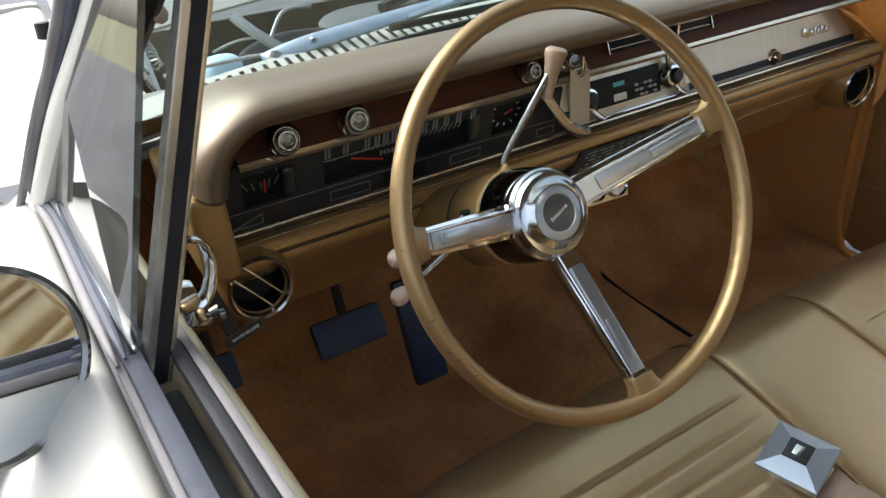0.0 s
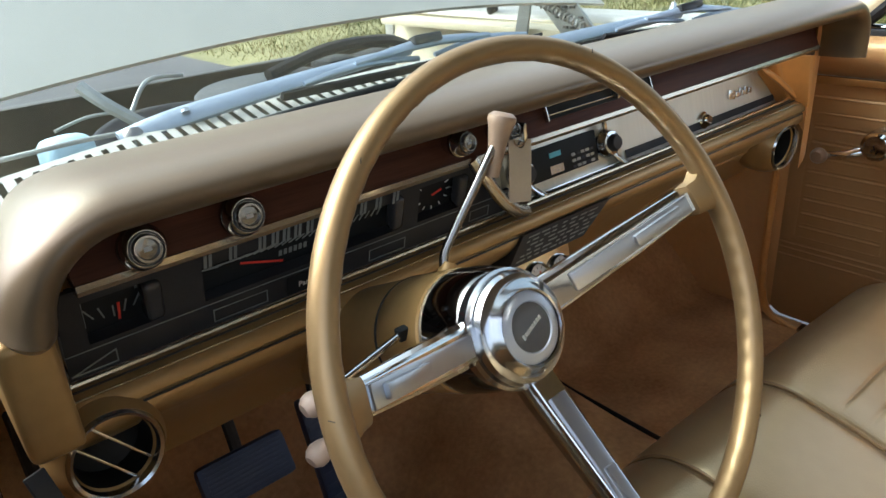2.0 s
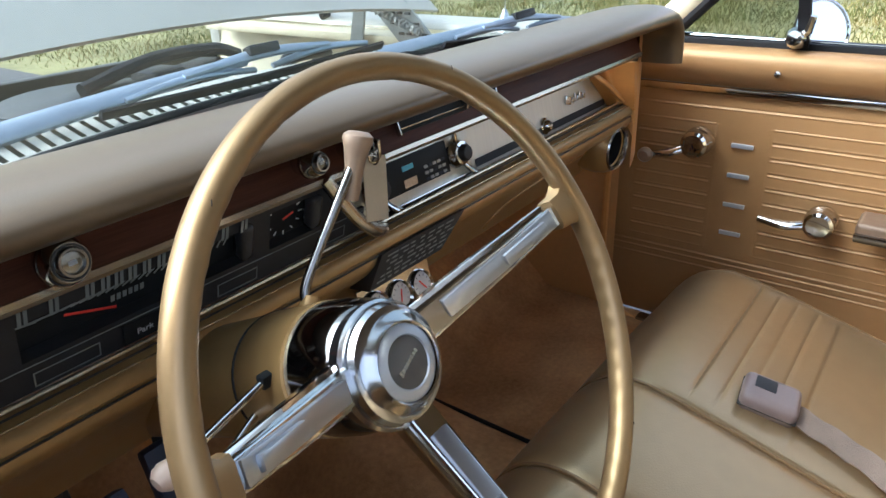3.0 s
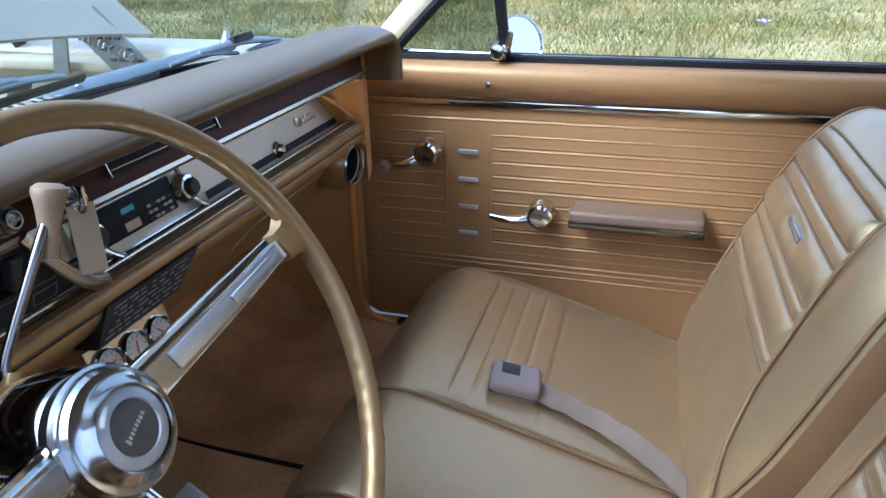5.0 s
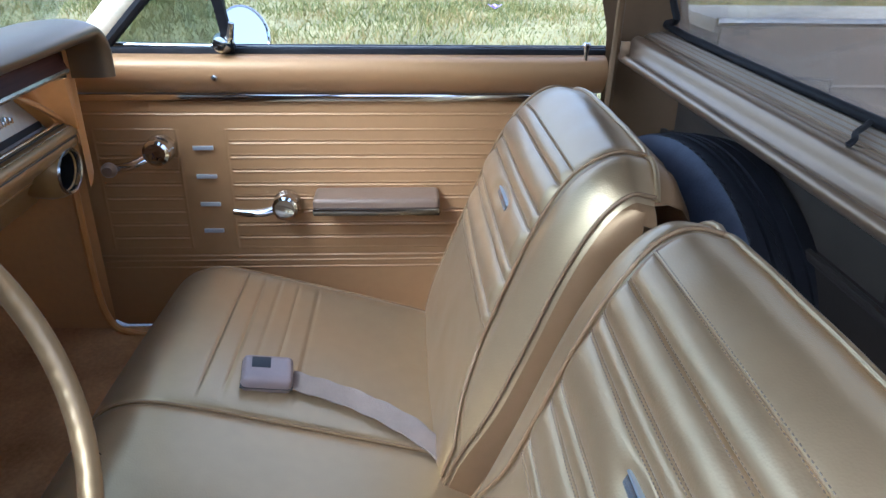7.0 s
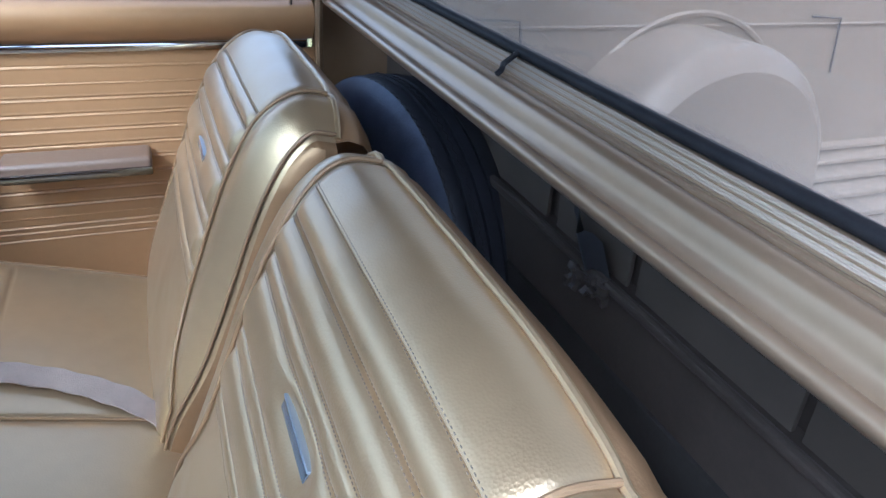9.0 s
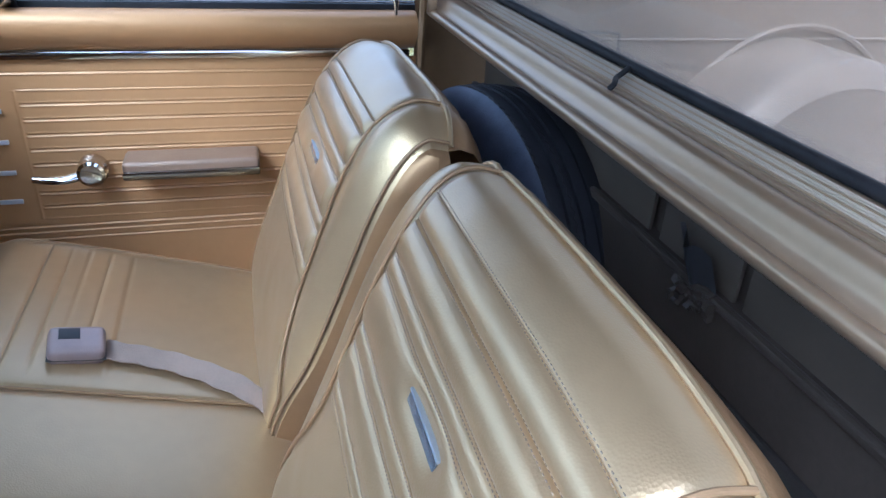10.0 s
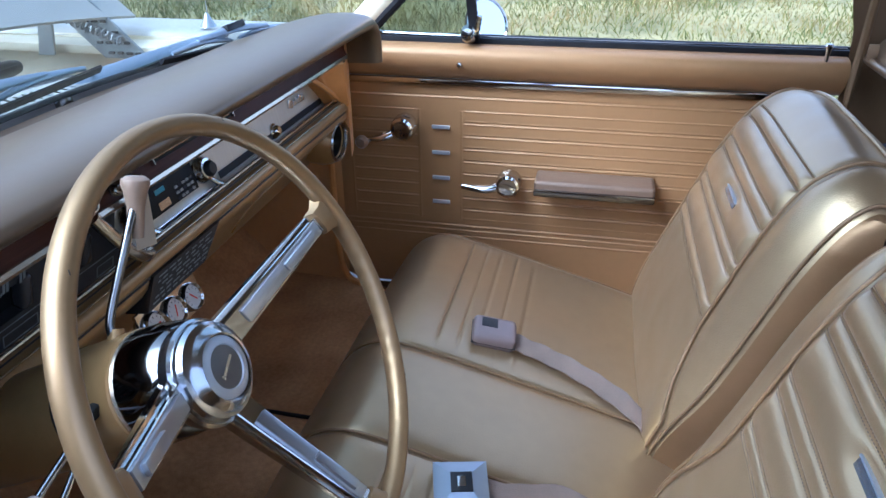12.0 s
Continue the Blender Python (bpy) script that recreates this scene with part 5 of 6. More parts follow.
def backrest(sign, name, label):
    inn = 0.042
    skin = lambda x, s: back_surface(x, s, sign, inn)
    cols = sorted(set(spaced(inn, 0.585, 60) + spaced(0.045, 0.15, 30) + spaced(0.485, 0.54, 16)))
    ob = part("backrest", sheet(lambda x, s: Vector((sign * 1, 1, 1)) * skin(x, s), cols, rows_for(SEAMS[sign])), VINYL, seat, label)
    # rear skin and inboard boxing
    rear = [(-0.622, 0.884), (-0.636, 0.880), (-0.652, 0.868), (-0.664, 0.845), (-0.674, 0.79), (-0.686, 0.65), (-0.690, 0.40)]

    def rear_fn(x, i):
        e = skin(x, 1.0)
        y, z = rear[i]
        k = i / (len(rear) - 1)
        return (sign * x, y + (e.y + 0.622) * (1 - k), z + (e.z - 0.884) * (1 - k))

    part("rear_panel", sheet(rear_fn, spaced(inn, 0.585, 30), range(len(rear))), SEATBACK, ob, "bronze vinyl seat back panel, toned down for shade")
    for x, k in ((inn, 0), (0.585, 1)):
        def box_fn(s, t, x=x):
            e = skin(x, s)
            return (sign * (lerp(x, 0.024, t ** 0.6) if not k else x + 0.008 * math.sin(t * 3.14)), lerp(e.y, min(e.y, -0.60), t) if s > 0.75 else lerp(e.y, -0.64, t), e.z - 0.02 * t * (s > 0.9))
        part("boxing", sheet(box_fn, spaced(0, 1, 60), spaced(0, 1, 8)), SEATBACK if not k else VINYL, ob, "side band of the backrest, shaded bronze inboard")

    def line(fn, lo, hi, lift=0.0015):
        out = []
        for s in spaced(lo, hi, 70):
            z = back_point(s)[0].z
            x = fn(z)
            v = skin(x, s) + back_point(s)[1] * (lift + 0.0035)
            out.append((sign * v.x, v.y, v.z))
        return out

    part("piping", tube(line(inner_line, 0.06, 1.0), 0.0025, 8), PIPING, ob, "tan welt")
    part("piping", tube(line(outer_line, 0.06, 1.0), 0.0025, 8), PIPING, ob, "tan welt")
    part("piping", tube(line(lambda z: inn + 0.004, 0.02, 1.0, 0.001), 0.0025, 8), PIPING, ob, "tan welt")
    part("piping", tube(line(lambda z: 0.580, 0.02, 1.0, 0.001), 0.0025, 8), PIPING, ob, "tan welt")
    rearline = [Vector((sign, 1, 1)) * (skin(x, 1.0) + Vector((0, -0.003, 0.002))) for x in spaced(inn + 0.002, 0.583, 40)]
    part("piping", tube(rearline, 0.0034, 8), VINYL, ob, "pale rear welt")
    # stitches either side of the seams
    bm = bmesh.new()
    for z in SEAMS[sign]:
        s = share_at(z)
        n = back_point(s)[1]
        for i in range(95):
            x = 0.125 + i * 0.0043
            if x < inner_line(z) + 0.006 or x > outer_line(z) - 0.006:
                continue
            for d in (-0.0030, 0.0030):
                a = skin(x, s + d) + n * 0.0001
                box((a.x * sign, a.y, a.z), (0.0022, 0.0007, 0.0007), 0, None, bm)
    part("stitching", bm, THREAD, ob, "small dark stitches beside each seam", smooth=False, kind="stuff")
    # emblem bar in its tuft
    ex, ez = EMBLEMS[sign]
    s = share_at(ez)
    c = skin(ex, s) + back_point(s)[1] * 0.0015
    f = axes((sign * c.x, c.y, c.z), back_point(s)[1])
    em = part("emblem", box((0, 0, 0), (0.078, 0.0115, 0.006), 0.0015, f), EMBLEM, ob, "small dark steel emblem bar")
    part("emblem_rim", box((0, 0, 0), (0.080, 0.0022, 0.0072), 0.0006, f @ Matrix.Translation((0, -0.0050, 0.0004))), BUCKLE, em, "bright lower edge")
    return ob


seat = thing("bench_seat", (0, -0.25, 0.30), "pale gold vinyl bench seat with split pleated backrests and tan piping", "car seat")
backrest(1, "passenger", "pleated pale gold passenger backrest")
backrest(-1, "driver", "pleated pale gold driver backrest")

CUSH = smooth_line([(0, -0.46, 0.405), (0, -0.38, 0.437), (0, -0.27, 0.470), (0, -0.14, 0.506), (0, -0.03, 0.534), (0, 0.020, 0.541), (0, 0.062, 0.528), (0, 0.094, 0.492), (0, 0.118, 0.44), (0, 0.134, 0.38), (0, 0.138, 0.31)], 9)
CP = [-0.045, -0.078, -0.106, -0.138, -0.172]


def cushion_surface(x, i):
    p = CUSH[i]
    g = (CUSH[min(i + 1, len(CUSH) - 1)] - CUSH[max(i - 1, 0)]).normalized()
    n = Vector((0, -g.z, g.y))
    a = abs(x)
    drop = 0.040 * max(0, (a - 0.49) / 0.08) ** 2.2 if a > 0.49 else 0
    h = 0.012 * math.cos(min(1.57, a / 0.56 * 1.5)) - drop - 0.004 * math.exp(-(((a - 0.105) / 0.008) ** 2)) - 0.0035 * math.exp(-(((a - 0.545) / 0.008) ** 2))
    if 0.13 < a < 0.53:
        w = min(1, (a - 0.13) / 0.02) * min(1, (0.53 - a) / 0.05)
        for c in CP:
            h -= w * 0.0019 * math.exp(-(((p.y - c) / 0.0028) ** 2))
        if CP[-1] < p.y < CP[0]:
            h += w * 0.002
    h += 0.0015 * noise.noise((x * 5, p.y * 5, 7.0))
    return Vector((x, p.y, p.z)) + n * h


xs = sorted(set(spaced(-0.572, 0.572, 80) + [s * (0.105 + d) for s in (-1, 1) for d in (-0.01, -0.006, -0.003, 0, 0.003, 0.006, 0.01)]))
bigc = CUSH
CUSH = smooth_line([bigc[i] for i in range(0, len(bigc), 3)], 16)
cu = part("cushion", sheet(lambda x, i: cushion_surface(x, i), xs, range(len(CUSH))), VINYL, seat, "pale gold vinyl seat cushion")
for s in (-1, 1):
    for a, m in ((0.105, PIPING), (0.540, PIPING)):
        part("piping", tube([cushion_surface(s * a, i) + Vector((0, 0, 0.003)) for i in range(4, len(CUSH) - 14)], 0.0022, 8), m, cu, "tan welt")
    bm = sheet(lambda i, t: (s * (0.572 + 0.008 * math.sin(t * 3.14)), CUSH[i].y * (1 - 0.02 * t), lerp(cushion_surface(s * 0.572, i).z, 0.29, t)), range(len(CUSH)), spaced(0, 1, 6))
    part("side_band", bm, VINYL, cu, "pale gold side band")

# ---- seat belts ----
def surface_top(x, y, lift=0.0):
    i = min(range(len(CUSH)), key=lambda k: abs(CUSH[k].y - y) + (10 if CUSH[k].z < 0.40 and CUSH[k].y > 0 else 0))
    return cushion_surface(x, i).z + lift


belt = thing("seat_belt", (0.16, -0.14, 0.53), "worn lap belt with a mauve plastic buckle lying on the cushion", "seat belt")
bz = surface_top(0.175, -0.135)
BM = axes((0.186, -0.135, bz + 0.014), (-0.10, -0.22, 1), (0.12, -0.99, 0))
bk = part("buckle", box((0, 0, 0), (0.073, 0.056, 0.030), 0.0115, BM, seg=4), MAUVE, belt, "rounded mauve plastic buckle")
part("release_button", box((0, 0, 0), (0.027, 0.022, 0.003), 0.001, BM @ Matrix.Translation((-0.010, 0.008, 0.0145))), BLACK, bk, "dark release window")
part("seam", box((0, 0, 0), (0.0742, 0.0572, 0.0016), 0.0004, BM @ Matrix.Translation((0, 0, -0.003))), SOOT, bk)


def strap(pts, w, side, name, parent, mat):
    """A flat woven band along the points."""
    line = smooth_line(pts, 8)
    bm = bmesh.new()
    rows = []
    for i, p in enumerate(line):
        d = (line[min(i + 1, len(line) - 1)] - line[max(i - 1, 0)]).normalized()
        a = (Vector(side) - d * d.dot(Vector(side))).normalized()
        n = d.cross(a)
        k = 0.0015 * math.sin(i * 0.9)
        rows.append([bm.verts.new(p + a * u * w + n * t) for u, t in ((-0.5, k), (0.0, -k), (0.5, k), (0.5, k + 0.002), (0.0, 0.002 - k), (-0.5, k + 0.002))])
    for p, q in zip(rows, rows[1:]):
        for j in range(6):
            bm.faces.new((p[j], p[(j + 1) % 6], q[(j + 1) % 6], q[j]))
    bm.faces.new(rows[0])
    bm.faces.new(rows[-1][::-1])
    return part(name, bm, mat, parent, "worn woven belt webbing")


pts = [(0.186, -0.168), (0.182, -0.21), (0.172, -0.26), (0.152, -0.31), (0.125, -0.355), (0.095, -0.395), (0.07, -0.43)]
strap([(x, y, surface_top(x, y, 0.012 if i < 5 else 0.006)) for i, (x, y) in enumerate(pts)], 0.036, (1, 0.2, 0.25), "webbing", belt, STRAP)

belt = thing("seat_belt", (-0.11, -0.13, 0.53), "lap belt with a square chrome buckle on the cushion", "seat belt")
bz = surface_top(-0.15, -0.145)
BM = axes((-0.152, -0.145, bz + 0.015), (-0.22, -0.10, 1), (0.25, -0.96, 0))
bm = bmesh.new()
lo = [bm.verts.new(BM @ Vector((x, y, -0.008))) for x, y in ((-0.034, -0.034), (0.034, -0.034), (0.034, 0.034), (-0.034, 0.034))]
md = [bm.verts.new(BM @ Vector((x, y, 0.002))) for x, y in ((-0.034, -0.034), (0.034, -0.034), (0.034, 0.034), (-0.034, 0.034))]
hi = [bm.verts.new(BM @ Vector((x, y, 0.011))) for x, y in ((-0.014, -0.014), (0.014, -0.014), (0.014, 0.014), (-0.014, 0.014))]
for a, b in ((lo, md), (md, hi)):
    for j in range(4):
        bm.faces.new((a[j], a[(j + 1) % 4], b[(j + 1) % 4], b[j]))
bm.faces.new(hi)
bm.faces.new(lo[::-1])
bk = part("buckle", bm, BUCKLE, belt, "pyramid-faced metal buckle tinted like reflected sky", smooth=False)
part("crest", box((0, 0, 0), (0.027, 0.027, 0.002), 0.0006, BM @ Matrix.Translation((0, 0, 0.0116))), BLACK, bk, "black square crest")
part("crest_mark", box((0, 0, 0), (0.010, 0.014, 0.001), 0.0003, BM @ Matrix.Translation((0, 0, 0.0130))), BRUSHED, bk, "small silver crest mark")
pts = [(-0.146, -0.178), (-0.136, -0.215), (-0.11, -0.27), (-0.12, -0.33), (-0.11, -0.38), (-0.09, -0.43)]
strap([(x, y, surface_top(x, y, 0.009)) for x, y in pts], 0.047, (1, 0, 0.1), "webbing", belt, STRAP)

# ---- behind the seat ----
part_shelf = thing("rear_shelf", (0, -0.78, 0.88), "gold painted steel shelf below the rear window", "shelf", "structure")
front = smooth_line([(0, -0.766, 0.884), (0, -0.757, 0.886), (0, -0.750, 0.893), (0, -0.749, 0.900), (0, -0.754, 0.905), (0, -0.760, 0.904)], 4)
front += smooth_line([(0, -0.763, 0.906), (0, -0.768, 0.913), (0, -0.772, 0.924), (0, -0.776, 0.931), (0, -0.783, 0.9345), (0, -0.791, 0.9335), (0, -0.796, 0.930)], 5)
front += [Vector((0, y, z)) for y, z in ((-0.797, 0.934), (-0.800, 0.9352), (-0.8015, 0.932), (-0.8025, 0.9355), (-0.805, 0.9365), (-0.845, 0.9445))]
bm = extrude_x([(p.y, p.z) for p in front] + [(-0.85, 0.925), (-0.79, 0.900)], -0.70, 0.70, 6)
part("pressing", bm, SHELF, part_shelf, "folded gold steel edge")
for i in range(9):
    k = -0.8035 - 0.0033 * i
    part("rib", tube([(-0.70, k, 0.9372 + 0.00063 * i), (0.70, k, 0.9372 + 0.00063 * i)], 0.0014, 6), RIBTONE if i % 3 else SHELF, part_shelf, "ribbed vinyl moulding")
part("retainer", tube(smooth_line([(-0.006, -0.786, 0.936), (-0.004, -0.793, 0.941), (0.012, -0.803, 0.943), (0.022, -0.816, 0.946), (0.030, -0.828, 0.950)], 4), 0.0034, 8), RUBBER, part_shelf, "black wire retainer clip")
part("bracket", box((0.665, -0.752, 0.915), (0.004, 0.018, 0.03), 0.001), SHELF, part_shelf)

win = thing("window_rear", (0, -0.83, 0.94), "wide rear window with black rubber gasket", "window", "structure")
part("gasket", tube(smooth_line([(-0.66, -0.839, 0.950), (0.60, -0.839, 0.950), (0.645, -0.834, 0.975), (0.655, -0.818, 1.05), (0.62, -0.79, 1.24)], 6), 0.0066, 10), RUBBER, win, "black rubber gasket")
part("pane", slab([(-0.66, -0.846, 0.946), (0.66, -0.846, 0.946), (0.60, -0.795, 1.33), (-0.60, -0.795, 1.33)], 0.004), DUSTYGLASS, win, "dusty rear glass", smooth=False).visible_shadow = False

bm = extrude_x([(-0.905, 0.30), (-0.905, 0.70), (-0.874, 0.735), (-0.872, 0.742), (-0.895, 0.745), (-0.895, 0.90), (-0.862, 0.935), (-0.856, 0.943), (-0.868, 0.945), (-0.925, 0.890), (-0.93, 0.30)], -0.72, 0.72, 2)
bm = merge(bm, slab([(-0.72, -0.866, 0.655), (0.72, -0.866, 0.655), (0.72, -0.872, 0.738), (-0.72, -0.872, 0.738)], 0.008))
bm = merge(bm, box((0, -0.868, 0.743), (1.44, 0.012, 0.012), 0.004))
solo("rear_cab_wall", bm, SHADEDSTEEL, "grey steel wall and ledge, darkened for the shade behind the seat", "wall", "structure", smooth=False)
# added black sheet that keeps the hollow below the ledge in shade
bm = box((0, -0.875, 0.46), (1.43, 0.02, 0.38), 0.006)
solo("lower_wall_shade", bm, SOOT, "black sheet for the shade on the lower rear cab wall", "mat", "structure")
cards = thing("rear_liner", (0, -0.885, 0.75), "dark brown fibreboard liner with a torn flap behind the seat", "panel", "structure")
for x0, x1 in ((-0.72, -0.42), (-0.415, -0.19), (-0.18, -0.02), (0.0, 0.30), (0.31, 0.70)):
    part("panel", box(((x0 + x1) / 2, -0.885, 0.82), (x1 - x0 - 0.006, 0.006, 0.15), 0.002), material("fibreboard", (0.05, 0.040, 0.028), 0.7, 0, 0.25, 12), cards)
bm = sheet(lambda u, v: (lerp(-0.165, -0.085, u), -0.870 + 0.02 * v + 0.012 * math.sin(u * 5), 0.748 + 0.05 * v + 0.008 * math.sin(u * 9)), spaced(0, 1, 8), spaced(0, 1, 4))
part("torn_flap", bm, BLACK, cards, "torn grey flap of liner")
bm = bmesh.new()
rng = random.Random(3)
for i in range(40):
    u = rng.random()
    box((lerp(-0.175, -0.10, u), -0.862 + rng.uniform(-0.004, 0.006), 0.742 + rng.uniform(-0.02, 0.008) - 0.012 * u), [rng.uniform(0.004, 0.010) for _ in range(3)], 0, Matrix.Rotation(rng.uniform(0, 3), 4, "X"), bm)
part("crumbled_foam", bm, SHADEDSTEEL, cards, "crumbling foam along the tear", smooth=False)


def spare_wheel(c, r, w):
    t = thing("spare_wheel", (c[0], c[1], c[2] - r), "dark spare wheel standing upright behind the passenger backrest", "spare wheel")
    f = axes(c, (-0.16, 0.985, 0.06))
    h = w / 2
    body = [(r * 0.60, h * 0.80), (r * 0.66, h * 0.96), (r * 0.78, h * 1.0), (r * 0.88, h * 0.97), (r * 0.955, h * 0.86), (r * 0.985, h * 0.74), (r * 0.998, h * 0.62)]
    prof = body + [(r, h * 0.44), (r - 0.008, h * 0.43), (r - 0.008, h * 0.38), (r + 0.001, h * 0.37), (r + 0.001, h * 0.12), (r - 0.008, h * 0.11), (r - 0.008, h * 0.06), (r + 0.001, h * 0.05), (r + 0.001, -h * 0.2), (r - 0.008, -h * 0.21), (r - 0.008, -h * 0.26), (r, -h * 0.27), (r * 0.99, -h * 0.62), (r * 0.94, -h * 0.9), (r * 0.8, -h), (r * 0.6, -h * 0.8)]
    ty = part("tyre", lathe(prof, f, 96), TYRE, t, "black tyre with grooved tread")
    # thin shell over the tyre that carries the painted sky light
    part("sidewall", lathe([(r * 0.655, h * 0.975), (r * 0.78, h * 1.02), (r * 0.88, h * 0.99), (r * 0.957, h * 0.875), (r * 0.990, h * 0.745)], f, 96), SIDEWALL, ty, "sidewall with blue window light in its colour")
    bm = bmesh.new()
    for k, (g, rr) in enumerate(((0.70, 0.990), (0.24, 1.003))):
        pts = []
        for i in range(220):
            a = 2 * math.pi * i / 220
            pts.append(f @ Vector((r * rr * math.cos(a), r * rr * math.sin(a), h * g + (0.0022 if i % 2 else -0.0022))))
        tube(pts, 0.0013, 5, bm, closed=True)
    part("tread_edge", bm, RUBBER, ty, "zigzag edge of the tread", kind="stuff")
    part("rim", lathe([(r * 0.62, h * 0.80), (r * 0.58, h * 0.72), (r * 0.54, h * 0.3), (r * 0.3, h * 0.2), (r * 0.1, h * 0.35), (0, h * 0.35)], f, 40), SHADEDSTEEL, t, "steel rim")


spare_wheel((0.345, -0.790, 0.508), 0.325, 0.145)

# ---- pickup bed ----
bed = thing("pickup_bed", (0, -1.8, 0.5), "beige painted pickup bed with wheel arches and ribbed floor", "pickup bed", "structure")
for s in (-1, 1):
    part("bed_side", slab([(s * 0.665, -0.93, 0.50), (s * 0.665, -2.9, 0.50), (s * 0.665, -2.9, 0.955), (s * 0.665, -0.93, 0.955)], 0.01 * -s), BEDPAINT, bed, smooth=False)
    part("bed_rail", box((s * 0.80, -1.9, 0.955), (0.22, 1.95, 0.03), 0.012), WHITE, bed, "white top rail")
    part("rail_trim", tube([(s * 0.69, -0.93, 0.962), (s * 0.69, -2.9, 0.962)], 0.008, 8), CHROME, bed, "bright rail moulding")

    def arch(a, u):
        e = max(0, (u - 0.8) / 0.2)
        r = 0.350 - 0.05 * e * e
        return (s * lerp(0.665, 0.43 - 0.01 * e, min(1, u)), -1.59 + r * math.cos(a) * 0.95, 0.50 + r * math.sin(a))

    bm = sheet(arch, spaced(0.0, 3.1416, 40), spaced(0, 1, 14))
    g = sheet(lambda a, k: (s * 0.42, -1.59 + k * 0.285 * math.cos(a), 0.50 + k * 0.300 * math.sin(a)), spaced(0, 3.1416, 40), [1.0, 0.7, 0.35, 0.02])
    part("wheel_arch", merge(bm, g), BEDPAINT, bed, "rounded wheel arch")
    part("arch_flange", tube([(s * 0.660, -1.63 + 0.345 * math.cos(a), 0.50 + 0.375 * math.sin(a)) for a in spaced(0, 3.1416, 40)], 0.008, 6), BEDPAINT, bed)
    part("crease", tube([(s * 0.664, -0.94, 0.845), (s * 0.664, -2.88, 0.845)], 0.005, 6), BEDPAINT, bed)
    for y in (-1.18, -2.10):
        part("tie_hook", tube([(s * 0.657, y, 0.72), (s * 0.657, y + 0.02, 0.86), (s * 0.657, y + 0.12, 0.865)], 0.003, 6), GREYRUBBER, bed, "thin bent tie hook")
bm = slab([(-0.70, -0.93, 0.505), (0.70, -0.93, 0.505), (0.70, -2.9, 0.505), (-0.70, -2.9, 0.505)], 0.01)
for i in range(15):
    box((-0.63 + i * 0.09, -1.9, 0.521), (0.035, 1.9, 0.012), 0.004, None, bm)
part("bed_floor", bm, BEDPAINT, bed, "ribbed steel floor", smooth=False)
part("tailgate", box((0, -2.92, 0.73), (1.4, 0.04, 0.46), 0.01), BEDPAINT, bed)
part("outer_side", slab([(0.93, -0.93, 0.28), (0.93, -2.95, 0.28), (0.91, -2.95, 0.95), (0.91, -0.93, 0.95)], 0.01), WHITE, bed, smooth=False)
part("outer_side", slab([(-0.93, -0.78, 0.28), (-0.93, -2.95, 0.28), (-0.91, -2.95, 0.95), (-0.91, -0.78, 0.95)], 0.01), WHITE, bed, smooth=False)

# ---- windscreen, cowl, wipers ----
def screen(u, v):
    """The curved windscreen: u across from -1 to 1, v from the base to the roof."""
    base = Vector((u * 0.735, 0.455 - 0.11 * u * u, 0.935 - 0.02 * u * u))
    top = Vector((u * 0.61, -0.02 - 0.07 * u * u, 1.345 - 0.02 * u * u))
    return base.lerp(top, v) + Vector((0, 0.012, 0.012)) * math.sin(v * 3.14)


ws = thing("window_front", (0, 0.45, 0.93), "curved windscreen with a thin black seal", "window", "structure")
part("pane", sheet(screen, spaced(-1, 1, 24), spaced(0, 1, 10)), SCREENGLASS, ws, "green-tinted curved glass").visible_shadow = False
part("seal", tube([screen(u, 0.0) + Vector((0, 0.004, 0.003)) for u in spaced(-1, 1, 40)], 0.0045, 8), RUBBER, ws, "black rubber seal")
part("bright_moulding", tube([screen(u, 0.0) + Vector((0, 0.009, 0.002)) for u in spaced(-1, 1, 40)], 0.0028, 8), SATIN, ws, "thin metal moulding along the base")

cowl = thing("cowl", (0, 0.5, 0.90), "white cowl panel with a row of air slots", "car body", "structure")


def cowl_fn(u, v):
    """A narrow strip that rises from the glass on the driver's side and widens towards the passenger's."""
    b = screen(u, 0.0)
    return (u * 0.74, b.y + 0.010 + (0.050 + 0.12 * max(0, u) ** 1.5) * v, b.z + 0.003 + 0.011 * v * min(1, max(0, 0.35 - u) / 0.5) - 0.012 * v * max(0, u))


bm = bmesh.new()
cols = sorted(-1 + 2 * (i + k) / 90 for i in range(90) for k in (0.0, 0.62)) + [1.0]
rows = [0.0, 0.14, 0.80, 1.0]
g = [[bm.verts.new(cowl_fn(u, v)) for v in rows] for u in cols]
for i in range(180):
    for j in range(3):
        if j == 1 and i % 2 and abs(cols[i]) < 0.86:
            continue
        bm.faces.new((g[i][j], g[i + 1][j], g[i + 1][j + 1], g[i][j + 1]))
merge(bm, sheet(lambda u, v: Vector(cowl_fn(u, 1.0)) + Vector((0, 0.004 * v, -0.05 * v)), spaced(-1, 1, 40), [0, 1]))
part("cowl_panel", bm, WHITE, cowl, "white slotted panel", smooth=False)
part("plenum", slab([(-0.70, 0.40, 0.872), (0.70, 0.40, 0.872), (0.70, 0.66, 0.872), (-0.70, 0.66, 0.872)], 0.01), SLOT, cowl, smooth=False)


